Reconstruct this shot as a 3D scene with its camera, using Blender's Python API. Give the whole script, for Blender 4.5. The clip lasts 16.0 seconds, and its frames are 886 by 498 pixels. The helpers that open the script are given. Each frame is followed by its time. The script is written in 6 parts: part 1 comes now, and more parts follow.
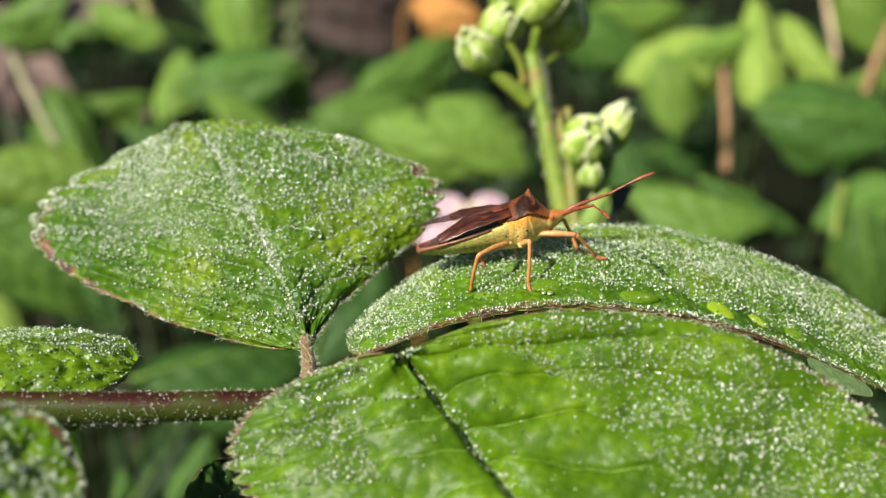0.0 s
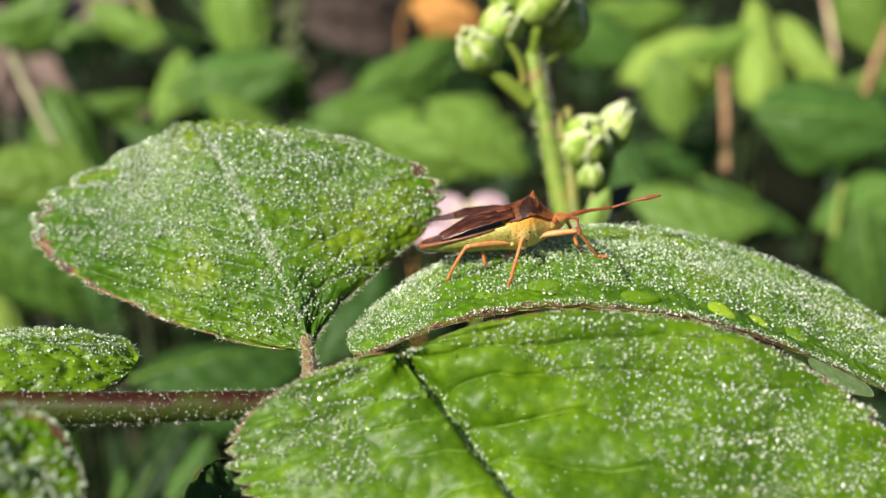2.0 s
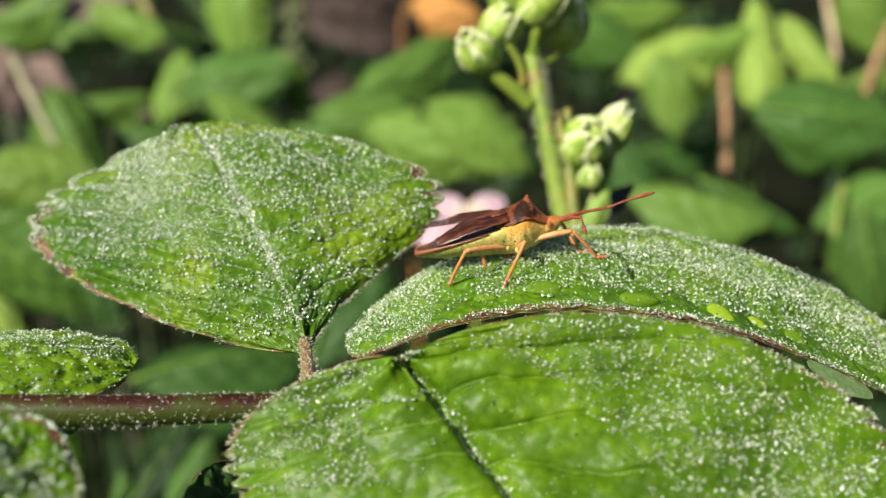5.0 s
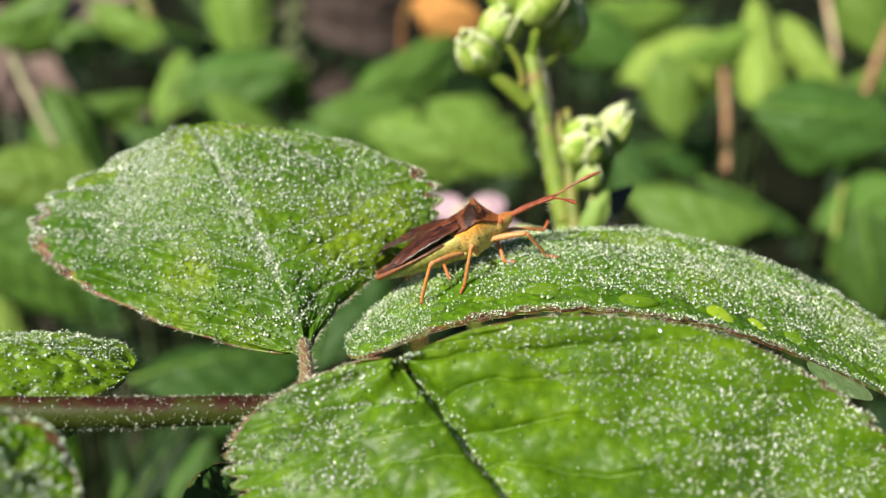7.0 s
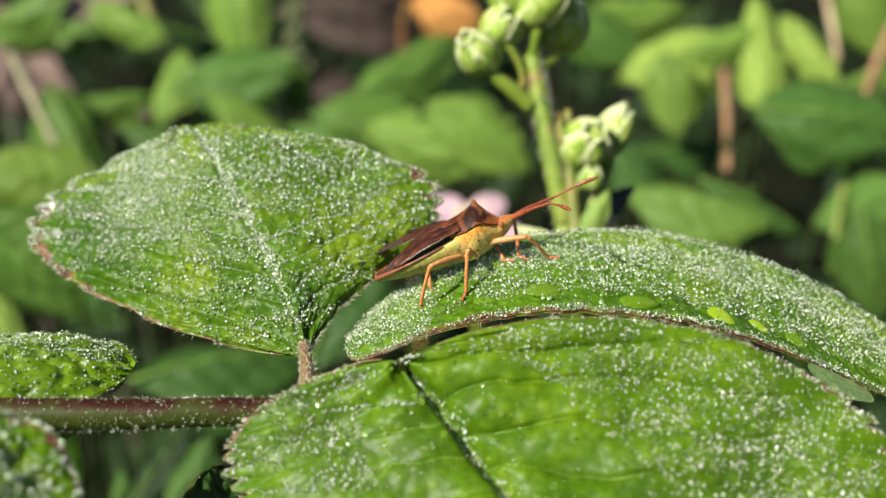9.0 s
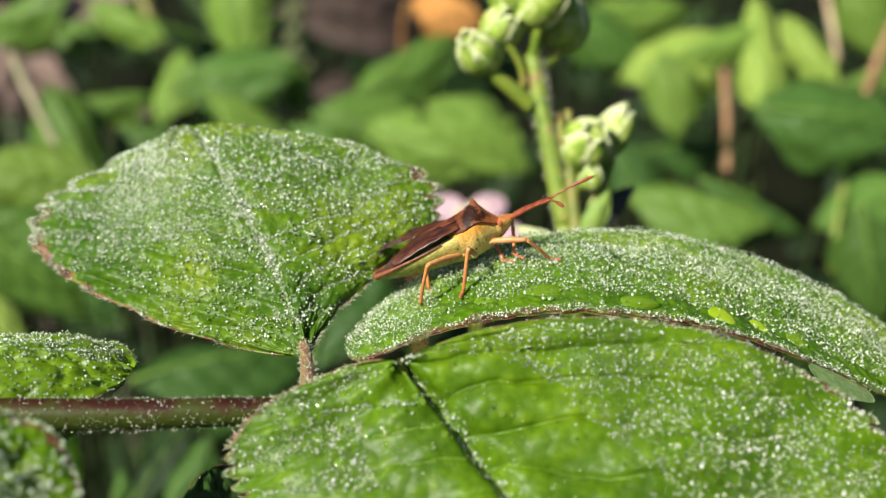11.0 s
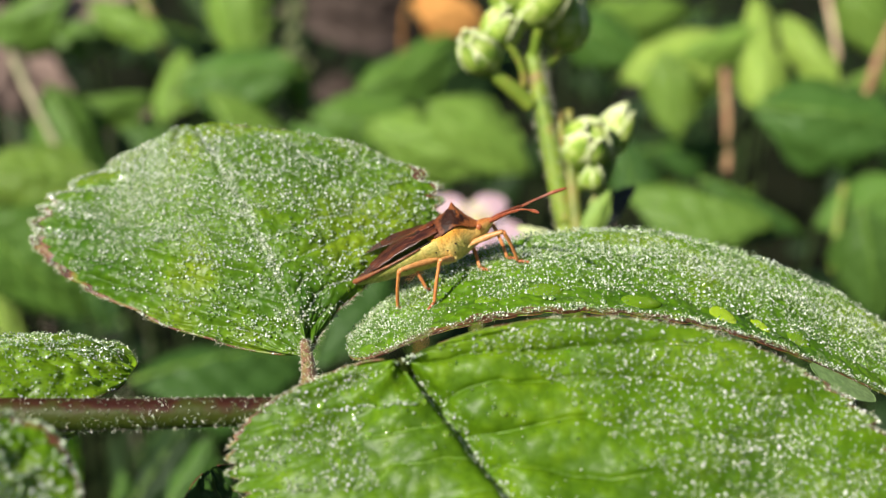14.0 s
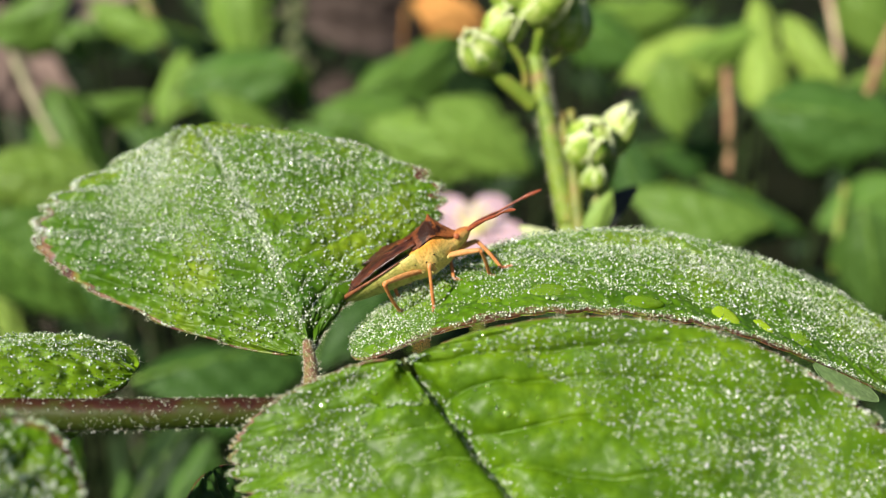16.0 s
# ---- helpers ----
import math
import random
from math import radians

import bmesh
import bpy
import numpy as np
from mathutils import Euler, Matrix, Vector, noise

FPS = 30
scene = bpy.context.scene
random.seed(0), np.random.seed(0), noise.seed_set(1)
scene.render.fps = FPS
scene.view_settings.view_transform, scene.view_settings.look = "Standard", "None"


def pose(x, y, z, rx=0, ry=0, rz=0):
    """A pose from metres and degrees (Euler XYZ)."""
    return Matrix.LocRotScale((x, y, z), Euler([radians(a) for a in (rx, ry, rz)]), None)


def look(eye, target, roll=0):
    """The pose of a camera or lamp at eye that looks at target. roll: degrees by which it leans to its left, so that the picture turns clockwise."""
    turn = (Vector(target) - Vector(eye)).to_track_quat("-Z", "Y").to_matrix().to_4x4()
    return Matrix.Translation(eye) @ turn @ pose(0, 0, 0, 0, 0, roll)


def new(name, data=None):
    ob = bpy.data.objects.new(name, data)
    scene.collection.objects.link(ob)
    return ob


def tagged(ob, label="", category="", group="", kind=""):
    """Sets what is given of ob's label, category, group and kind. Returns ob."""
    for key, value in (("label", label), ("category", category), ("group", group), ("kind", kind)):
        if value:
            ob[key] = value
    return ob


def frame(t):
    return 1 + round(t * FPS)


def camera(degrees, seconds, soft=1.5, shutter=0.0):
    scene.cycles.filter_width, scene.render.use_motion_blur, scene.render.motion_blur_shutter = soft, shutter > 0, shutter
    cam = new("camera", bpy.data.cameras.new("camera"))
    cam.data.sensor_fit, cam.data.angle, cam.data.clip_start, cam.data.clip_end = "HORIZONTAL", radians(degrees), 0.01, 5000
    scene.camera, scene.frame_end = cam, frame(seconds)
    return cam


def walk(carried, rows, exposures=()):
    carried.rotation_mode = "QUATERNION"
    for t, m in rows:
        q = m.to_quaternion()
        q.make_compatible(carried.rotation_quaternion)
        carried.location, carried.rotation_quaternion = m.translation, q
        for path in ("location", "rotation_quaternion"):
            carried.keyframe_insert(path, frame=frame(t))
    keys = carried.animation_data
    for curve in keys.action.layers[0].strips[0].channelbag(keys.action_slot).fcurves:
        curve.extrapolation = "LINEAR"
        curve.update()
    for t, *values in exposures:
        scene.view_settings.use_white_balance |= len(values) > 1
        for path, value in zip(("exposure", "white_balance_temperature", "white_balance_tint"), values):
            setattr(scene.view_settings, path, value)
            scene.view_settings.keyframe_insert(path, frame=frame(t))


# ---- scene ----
MM = 0.001


def mm(x, y, z):
    return Vector((x * MM, y * MM, z * MM))


# ---- camera and its way: small drifts from the first pose, in millimetres and degrees ----
cam = camera(45, 16.0, soft=0.7)
cam.data.dof.use_dof = True
cam.data.dof.focus_distance = 0.0990
cam.data.dof.aperture_fstop = 20.0
FIRST = pose(0, 0, 0.45, 70, 0, 0)
DRIFT = [
    (0.0, 0.007, 0.009, -0.012, 0.0006, 0.0010, -0.0085),
    (0.5, -0.003, 0.001, -0.039, 0.0065, -0.0050, -0.0173),
    (1.0, -0.078, -0.060, -0.053, 0.0206, -0.0292, -0.0089),
    (1.5, -0.133, -0.056, -0.063, 0.0208, -0.0436, -0.0152),
    (2.0, -0.149, -0.010, -0.107, 0.0121, -0.0461, 0.0046),
    (2.5, -0.101, 0.058, -0.110, -0.0018, -0.0382, 0.0283),
    (3.0, -0.037, 0.162, -0.154, -0.0214, -0.0279, 0.0105),
    (3.5, -0.023, 0.198, -0.175, -0.0249, -0.0212, -0.0202),
    (4.0, -0.006, 0.204, -0.172, -0.0222, -0.0087, -0.0343),
    (6.5, 0.205, 0.414, -0.309, -0.0420, 0.0277, -0.0167),
    (7.0, 0.208, 0.445, -0.338, -0.0465, 0.0330, -0.0259),
    (7.5, 0.175, 0.494, -0.421, -0.0542, 0.0290, -0.0228),
    (8.0, 0.163, 0.528, -0.476, -0.0579, 0.0257, -0.0302),
    (8.5, 0.199, 0.594, -0.491, -0.0714, 0.0354, -0.0181),
    (9.0, 0.170, 0.631, -0.511, -0.0794, 0.0358, 0.0086),
    (11.5, 0.079, 0.630, -0.587, -0.0775, 0.0191, 0.0100),
    (12.0, 0.094, 0.601, -0.599, -0.0715, 0.0263, -0.0151),
    (12.5, 0.111, 0.595, -0.581, -0.0713, 0.0354, -0.0269),
    (13.0, 0.114, 0.599, -0.558, -0.0735, 0.0507, -0.0296),
    (13.5, 0.085, 0.594, -0.587, -0.0728, 0.0514, -0.0306),
    (14.0, 0.059, 0.585, -0.620, -0.0693, 0.0552, -0.0281),
    (14.5, 0.038, 0.575, -0.648, -0.0643, 0.0716, -0.0223),
    (15.0, 0.019, 0.570, -0.668, -0.0600, 0.0858, -0.0276),
    (15.5, -0.065, 0.559, -0.705, -0.0546, 0.0875, -0.0332),
    (16.0, -0.143, 0.553, -0.731, -0.0519, 0.0797, -0.0352),
]
walk(cam, [(t, FIRST @ pose(x * MM, y * MM, z * MM, a, b, c)) for t, x, y, z, a, b, c in DRIFT])

# ---- light: low morning sun from behind and to one side, clear sky ----
SUN_AT = Vector((-0.55, -0.53, 0.64)).normalized()
world = bpy.data.worlds.new("sky")
scene.world = world
world.use_nodes = True
sky = world.node_tree.nodes.new("ShaderNodeTexSky")
sky.sky_type, sky.sun_disc = "NISHITA", False
sky.sun_elevation = math.asin(SUN_AT.z)
sky.sun_rotation = math.atan2(SUN_AT.x, SUN_AT.y)
world.node_tree.nodes["Background"].inputs[1].default_value = 0.042
world.node_tree.links.new(sky.outputs[0], world.node_tree.nodes["Background"].inputs[0])
sun = new("sun", bpy.data.lights.new("sun", "SUN"))
sun.data.energy, sun.data.angle, sun.data.color = 5.0, radians(0.6), (1.0, 0.94, 0.84)
sun.matrix_world = look(SUN_AT * 3, (0, 0, 0))
scene.view_settings.exposure = 0.79


# ---- materials ----
def material(name):
    m = bpy.data.materials.new(name)
    m.use_nodes = True
    return m, m.node_tree, m.node_tree.nodes["Principled BSDF"]


def ramp(tree, fac, stops):
    r = tree.nodes.new("ShaderNodeValToRGB")
    e = r.color_ramp.elements
    while len(e) < len(stops):
        e.new(0.5)
    for i, (p, c) in enumerate(stops):
        e[i].position, e[i].color = p, (*c, 1)
    tree.links.new(fac, r.inputs[0])
    return r.outputs[0]


def grain(tree, scale, detail=3.0, coord="Object", rough=0.6):
    """Noise at so many waves a millimetre."""
    tc, n = tree.nodes.new("ShaderNodeTexCoord"), tree.nodes.new("ShaderNodeTexNoise")
    n.inputs["Scale"].default_value, n.inputs["Detail"].default_value = scale / MM, detail
    n.inputs["Roughness"].default_value = rough
    tree.links.new(tc.outputs[coord], n.inputs["Vector"])
    return n.outputs["Fac"]


def mixed(tree, kind, fac, a, b):
    n = tree.nodes.new("ShaderNodeMix")
    n.data_type, n.blend_type = "RGBA", kind
    for sock, v in ((n.inputs[0], fac), (n.inputs[6], a), (n.inputs[7], b)):
        if hasattr(v, "links"):
            tree.links.new(v, sock)
        else:
            sock.default_value = v if isinstance(v, float) else (*v, 1)
    return n.outputs[2]


def bumped(tree, shader, height, distance, strength=0.6):
    b = tree.nodes.new("ShaderNodeBump")
    b.inputs["Strength"].default_value, b.inputs["Distance"].default_value = strength, distance * MM
    tree.links.new(height, b.inputs["Height"])
    tree.links.new(b.outputs[0], shader.inputs["Normal"])


def leaf_material(name, deep, mid, pale, through_light=0.35, gloss=0.38, fine=1.6, spread=0.0, blister=0.0, domes=0.0):
    """Green blade: broad patches, fine cells, some light shining through; spread varies it from leaf to leaf."""
    m, tree, p = material(name)
    broad, cells = grain(tree, 0.09, 2.0), grain(tree, fine, 4.0)
    col = ramp(tree, broad, [(0.3, deep), (0.52, mid), (0.75, pale)])
    col = mixed(tree, "MULTIPLY", 0.55, col, ramp(tree, cells, [(0.3, (0.55, 0.6, 0.5)), (0.7, (1.25, 1.2, 1.1))]))
    relief = cells
    if blister:
        tc, vo = tree.nodes.new("ShaderNodeTexCoord"), tree.nodes.new("ShaderNodeTexVoronoi")
        vo.feature = "SMOOTH_F1"
        vo.inputs["Scale"].default_value, vo.inputs["Smoothness"].default_value = blister / MM, 0.35
        tree.links.new(tc.outputs["Object"], vo.inputs["Vector"])
        dome = ramp(tree, vo.outputs["Distance"], [(0.1, (1, 1, 1)), (0.75, (0, 0, 0))])
        col = mixed(tree, "MULTIPLY", 0.6, col, ramp(tree, vo.outputs["Distance"], [(0.15, (1.35, 1.25, 1.0)), (0.6, (0.75, 0.8, 0.8))]))
        relief = mixed(tree, "ADD", 0.35, dome, cells)
        if domes:
            big = tree.nodes.new("ShaderNodeTexVoronoi")
            big.inputs["Scale"].default_value = 0.55 / MM
            tree.links.new(tc.outputs["Object"], big.inputs["Vector"])
            cap = ramp(tree, big.outputs["Distance"], [(0.15, (1, 1, 1)), (0.5, (0, 0, 0))])
            some = ramp(tree, big.outputs["Color"], [(0.52, (0, 0, 0)), (0.75, (1, 1, 1))])
            mask = mixed(tree, "MULTIPLY", 1.0, cap, some)
            col = mixed(tree, "MIX", mixed(tree, "MULTIPLY", 1.0, mask, (domes, domes, domes)), col, (0.20, 0.33, 0.012))
            relief = mixed(tree, "ADD", 0.5, relief, mask)
    if spread:
        info = tree.nodes.new("ShaderNodeObjectInfo")
        col = mixed(tree, "MULTIPLY", spread, col, ramp(tree, info.outputs["Random"], [
            (0.0, (0.45, 0.55, 0.5)), (0.4, (0.9, 0.95, 0.8)), (0.75, (1.25, 1.1, 0.9)), (1.0, (1.7, 1.3, 1.0))]))
    tree.links.new(col, p.inputs["Base Color"])
    p.inputs["Roughness"].default_value = gloss
    p.inputs["Specular IOR Level"].default_value = 0.25
    bumped(tree, p, relief, (0.2 if domes else 0.4) if blister else 0.12)
    tl, mix = tree.nodes.new("ShaderNodeBsdfTranslucent"), tree.nodes.new("ShaderNodeMixShader")
    tree.links.new(mixed(tree, "MULTIPLY", 1.0, col, (1.5, 1.6, 0.6)), tl.inputs["Color"])
    mix.inputs[0].default_value = through_light
    tree.links.new(p.outputs[0], mix.inputs[1])
    tree.links.new(tl.outputs[0], mix.inputs[2])
    tree.links.new(mix.outputs[0], tree.nodes["Material Output"].inputs[0])
    return m


def plain(name, stops, scale=1.5, rough=0.5, bump=0.05, metal=0.0, sss=0.0, spec=0.4):
    m, tree, p = material(name)
    g = grain(tree, scale, 4.0)
    tree.links.new(ramp(tree, g, stops), p.inputs["Base Color"])
    p.inputs["Roughness"].default_value, p.inputs["Metallic"].default_value = rough, metal
    p.inputs["Specular IOR Level"].default_value = spec
    if sss:
        p.inputs["Subsurface Weight"].default_value = sss
        p.inputs["Subsurface Radius"].default_value = (0.0006, 0.0004, 0.0002)
    if bump:
        bumped(tree, p, g, bump)
    return m


def water(name, glow_tints, clear, rough, gloss=1.5, glint=0.12):
    """Water drops, glossy; the base colour carries the sunlight gathered inside a drop, gloss above water's own lifts
    the glints; clear gives how clear the plain drops and the brilliant ones are, which differ from drop to drop.
    """
    m, tree, p = material(name)
    geo = tree.nodes.new("ShaderNodeNewGeometry")
    rand = geo.outputs["Random Per Island"]
    tree.links.new(ramp(tree, rand, glow_tints), p.inputs["Base Color"])
    lo, hi = clear
    tree.links.new(ramp(tree, rand, [(0.0, (lo, lo, lo)), (0.35, (lo, lo, lo)), (0.9, (hi, hi, hi)), (1.0, (hi, hi, hi))]), p.inputs["Transmission Weight"])
    p.inputs["IOR"].default_value, p.inputs["Roughness"].default_value = 1.33, rough
    p.inputs["Coat Weight"].default_value, p.inputs["Coat IOR"].default_value, p.inputs["Coat Roughness"].default_value = 1.0, gloss, glint
    return m


LEAF = leaf_material("bramble_green", (0.065, 0.165, 0.006), (0.12, 0.25, 0.008), (0.23, 0.34, 0.012), 0.35, 0.36, 1.6, 0.0, 0.95)
LEAF_FAR = leaf_material("undergrowth_green", (0.055, 0.14, 0.028), (0.11, 0.225, 0.045), (0.20, 0.32, 0.08), 0.36, 0.45, 0.15, 0.8)
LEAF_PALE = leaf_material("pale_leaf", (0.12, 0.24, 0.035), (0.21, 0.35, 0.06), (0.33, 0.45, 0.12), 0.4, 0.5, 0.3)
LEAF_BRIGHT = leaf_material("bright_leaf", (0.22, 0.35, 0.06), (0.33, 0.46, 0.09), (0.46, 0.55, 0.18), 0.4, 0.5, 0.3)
# half shade is put into this green itself
LEAF_HALF_SHADE = leaf_material("half_shade_green", (0.028, 0.075, 0.016), (0.05, 0.12, 0.024), (0.085, 0.17, 0.035), 0.3, 0.5, 0.15, 0.5)
# deep shade between the leaves, put into a near-black green
LEAF_SHADE = leaf_material("deep_shade_green", (0.007, 0.020, 0.004), (0.014, 0.038, 0.008), (0.035, 0.075, 0.015), 0.25, 0.6, 0.1)
LEAF_DEEP = leaf_material("deep_bramble_green", (0.060, 0.138, 0.004), (0.108, 0.222, 0.006), (0.18, 0.30, 0.010), 0.38, 0.42, 1.6, 0.0, 0.8, 0.4)
LEAF_COOL = leaf_material("cool_bramble_green", (0.046, 0.125, 0.006), (0.10, 0.205, 0.009), (0.21, 0.30, 0.013), 0.35, 0.36, 1.6, 0.0, 0.95)
LEAF_YOUNG = leaf_material("young_bramble_green", (0.10, 0.20, 0.006), (0.17, 0.30, 0.010), (0.27, 0.39, 0.015), 0.38, 0.34, 1.6, 0.0, 0.8, 0.5)
LEAF_LOBE = leaf_material("bright_lobe", (0.26, 0.42, 0.015), (0.34, 0.50, 0.02), (0.40, 0.54, 0.03), 0.35, 0.14)
LEAF_SMOOTH = leaf_material("smooth_lobe", (0.10, 0.22, 0.008), (0.17, 0.32, 0.012), (0.25, 0.40, 0.02), 0.35, 0.12)
LEAF_UNDERSIDE = leaf_material("leaf_underside", (0.15, 0.24, 0.09), (0.21, 0.30, 0.13), (0.27, 0.36, 0.18), 0.3, 0.6)
VEIN = plain("vein", [(0.3, (0.08, 0.19, 0.012)), (0.7, (0.17, 0.27, 0.04))], 2.0, 0.5)
PETIOLE = plain("pink_petiole", [(0.34, (0.09, 0.035, 0.022)), (0.48, (0.19, 0.085, 0.05)), (0.58, (0.16, 0.15, 0.04)), (0.7, (0.34, 0.20, 0.14))], 0.9, 0.5)
MARGIN = plain("red_margin", [(0.36, (0.05, 0.016, 0.01)), (0.48, (0.13, 0.05, 0.02)), (0.56, (0.09, 0.14, 0.015)), (0.7, (0.16, 0.2, 0.03))], 0.45, 0.5)
WITHER = plain("withered_edge", [(0.36, (0.05, 0.014, 0.008)), (0.5, (0.11, 0.04, 0.014)), (0.6, (0.14, 0.10, 0.016)), (0.7, (0.12, 0.17, 0.015))], 0.4, 0.45)
HAIR = plain("hair", [(0.3, (0.45, 0.45, 0.33)), (0.7, (0.7, 0.66, 0.5))], 1.0, 0.4, 0.0)
# white and green base colours stand for sunlight glowing inside the drops
DEW = water("dew", [(0.0, (0.40, 0.62, 0.12)), (0.4, (0.60, 0.84, 0.30)), (0.7, (0.88, 0.97, 0.68)), (1.0, (0.97, 1.0, 0.92))], (0.84, 0.26), 0.04, 3.0)
DEW_CLEAR = water("clear_dew", [(0.0, (0.30, 0.52, 0.04)), (0.5, (0.55, 0.78, 0.20)), (0.8, (0.92, 1.0, 0.70)), (1.0, (1.0, 1.0, 0.92))], (0.90, 0.30), 0.03, 3.0)
CLEAR = water("glow_tinted_water", [(0.0, (0.20, 0.40, 0.015)), (1.0, (0.34, 0.54, 0.03))], (0.72, 0.68), 0.03, 1.7, 0.06)
GLINTING = water("glinting_water", [(0.0, (0.34, 0.56, 0.05)), (1.0, (0.45, 0.66, 0.10))], (0.75, 0.75), 0.03, 3.0, 0.25)
BUD = plain("bud_green", [(0.32, (0.09, 0.19, 0.015)), (0.5, (0.26, 0.37, 0.05)), (0.68, (0.48, 0.54, 0.20))], 0.45, 0.55, 0.2, sss=0.15)
BUD_FELT = plain("sepal_felt", [(0.3, (0.42, 0.50, 0.18)), (0.7, (0.72, 0.74, 0.48))], 0.6, 0.7, 0.2)
STALK = plain("flower_stalk", [(0.3, (0.09, 0.17, 0.012)), (0.55, (0.19, 0.26, 0.03)), (0.72, (0.27, 0.16, 0.06))], 0.25, 0.5, 0.1, sss=0.1)
# stalk green lowered towards black for the shade between leaves
STALK_DARK = plain("shade_dark_stalk_green", [(0.3, (0.016, 0.034, 0.006)), (0.7, (0.04, 0.065, 0.014))], 0.2, 0.6, 0.1)
STALK_RED = plain("reddish_stalk", [(0.3, (0.10, 0.14, 0.02)), (0.5, (0.20, 0.20, 0.04)), (0.68, (0.20, 0.09, 0.045))], 0.3, 0.5, 0.1)
TWIG = plain("dry_twig", [(0.3, (0.20, 0.10, 0.045)), (0.7, (0.42, 0.26, 0.14))], 0.3, 0.8, 0.3)
STRAW = plain("pale_stalk", [(0.3, (0.16, 0.22, 0.06)), (0.7, (0.34, 0.38, 0.16))], 0.2, 0.7, 0.2)
STRAW_PALE = plain("bleached_stalk", [(0.3, (0.20, 0.19, 0.10)), (0.7, (0.36, 0.33, 0.20))], 0.2, 0.7, 0.2)
TWIG_PALE = plain("pale_twig", [(0.3, (0.34, 0.24, 0.13)), (0.7, (0.55, 0.43, 0.28))], 0.2, 0.8, 0.2)
SEED = plain("olive_seed", [(0.3, (0.07, 0.09, 0.03)), (0.7, (0.17, 0.19, 0.08))], 0.4, 0.8, 0.2)
DRY = plain("dry_leaf", [(0.3, (0.50, 0.20, 0.04)), (0.7, (0.75, 0.40, 0.12))], 0.1, 0.7, 0.3)
EARTH_PALE = plain("pale_dead_leaf", [(0.3, (0.20, 0.13, 0.11)), (0.7, (0.34, 0.25, 0.21))], 0.05, 0.8, 0.3)
EARTH_DARK = plain("dark_dead_leaf", [(0.3, (0.030, 0.020, 0.016)), (0.7, (0.075, 0.05, 0.038))], 0.05, 0.8, 0.3)
PETAL = plain("pink_petal", [(0.3, (0.40, 0.25, 0.29)), (0.7, (0.52, 0.40, 0.44))], 0.25, 0.6, 0.1, sss=0.2)
STAMEN = plain("stamen", [(0.3, (0.55, 0.5, 0.15)), (0.7, (0.75, 0.72, 0.4))], 0.8, 0.7, 0.2)
DARK_LEAF = leaf_material("dark_wilted_leaf", (0.025, 0.035, 0.035), (0.04, 0.05, 0.05), (0.07, 0.075, 0.07), 0.1, 0.5)


def stem_material():
    """Red on the side turned to the light, green below."""
    m, tree, p = material("bramble_stem")
    geo, sep = tree.nodes.new("ShaderNodeTexCoord"), tree.nodes.new("ShaderNodeSeparateXYZ")
    tree.links.new(geo.outputs["Normal"], sep.inputs[0])
    add = tree.nodes.new("ShaderNodeMath")
    add.operation = "MULTIPLY_ADD"
    add.inputs[1].default_value = 0.45
    tree.links.new(sep.outputs["Z"], add.inputs[0])
    tree.links.new(grain(tree, 0.3, 3.0), add.inputs[2])
    tree.links.new(ramp(tree, add.outputs[0], [(0.25, (0.026, 0.045, 0.005)), (0.78, (0.034, 0.042, 0.006)),
                                               (0.94, (0.036, 0.013, 0.006)), (1.0, (0.028, 0.008, 0.005))]), p.inputs["Base Color"])
    p.inputs["Roughness"].default_value, p.inputs["Specular IOR Level"].default_value = 0.5, 0.12
    bumped(tree, p, grain(tree, 2.0, 3.0), 0.1)
    return m


STEM = stem_material()


def soil_material():
    m, tree, p = material("soil")
    a, b = grain(tree, 0.006, 5.0), grain(tree, 0.15, 4.0)
    # base nearly black: shade of the gaps above is put into the soil
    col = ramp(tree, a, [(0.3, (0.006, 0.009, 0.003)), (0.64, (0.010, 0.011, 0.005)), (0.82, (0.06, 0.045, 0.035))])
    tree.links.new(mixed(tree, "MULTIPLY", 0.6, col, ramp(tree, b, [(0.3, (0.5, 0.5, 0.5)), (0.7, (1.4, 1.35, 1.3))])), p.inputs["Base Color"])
    p.inputs["Roughness"].default_value, p.inputs["Specular IOR Level"].default_value = 1.0, 0.05
    bumped(tree, p, b, 4.0)
    return m


SOIL = soil_material()


# ---- mesh helpers ----
def mesh_from(name, verts, faces, mat, smooth=True):
    me = bpy.data.meshes.new(name)
    me.from_pydata([tuple(v) for v in verts], [], [tuple(f) for f in faces])
    me.materials.append(mat)
    if smooth:
        me.polygons.foreach_set("use_smooth", [True] * len(me.polygons))
    me.update()
    return me


def part(name, me, parent=None, label=""):
    ob = new(name, me)
    ob.parent = parent
    return tagged(ob, label)


def thing(name, label, category, group="", kind="", place=None):
    ob = new(name)
    ob.empty_display_size = 0.005
    if place is not None:
        ob.location = place
    return tagged(ob, label, category, group, kind)


def bezier(pts, s):
    """Points of a Bezier curve of three or four control points, at the values s."""
    p = [np.array(q, float) for q in pts]
    s = np.asarray(s, float)[..., None]
    if len(p) == 3:
        return (1 - s) ** 2 * p[0] + 2 * s * (1 - s) * p[1] + s ** 2 * p[2]
    return (1 - s) ** 3 * p[0] + 3 * s * (1 - s) ** 2 * p[1] + 3 * s ** 2 * (1 - s) * p[2] + s ** 3 * p[3]


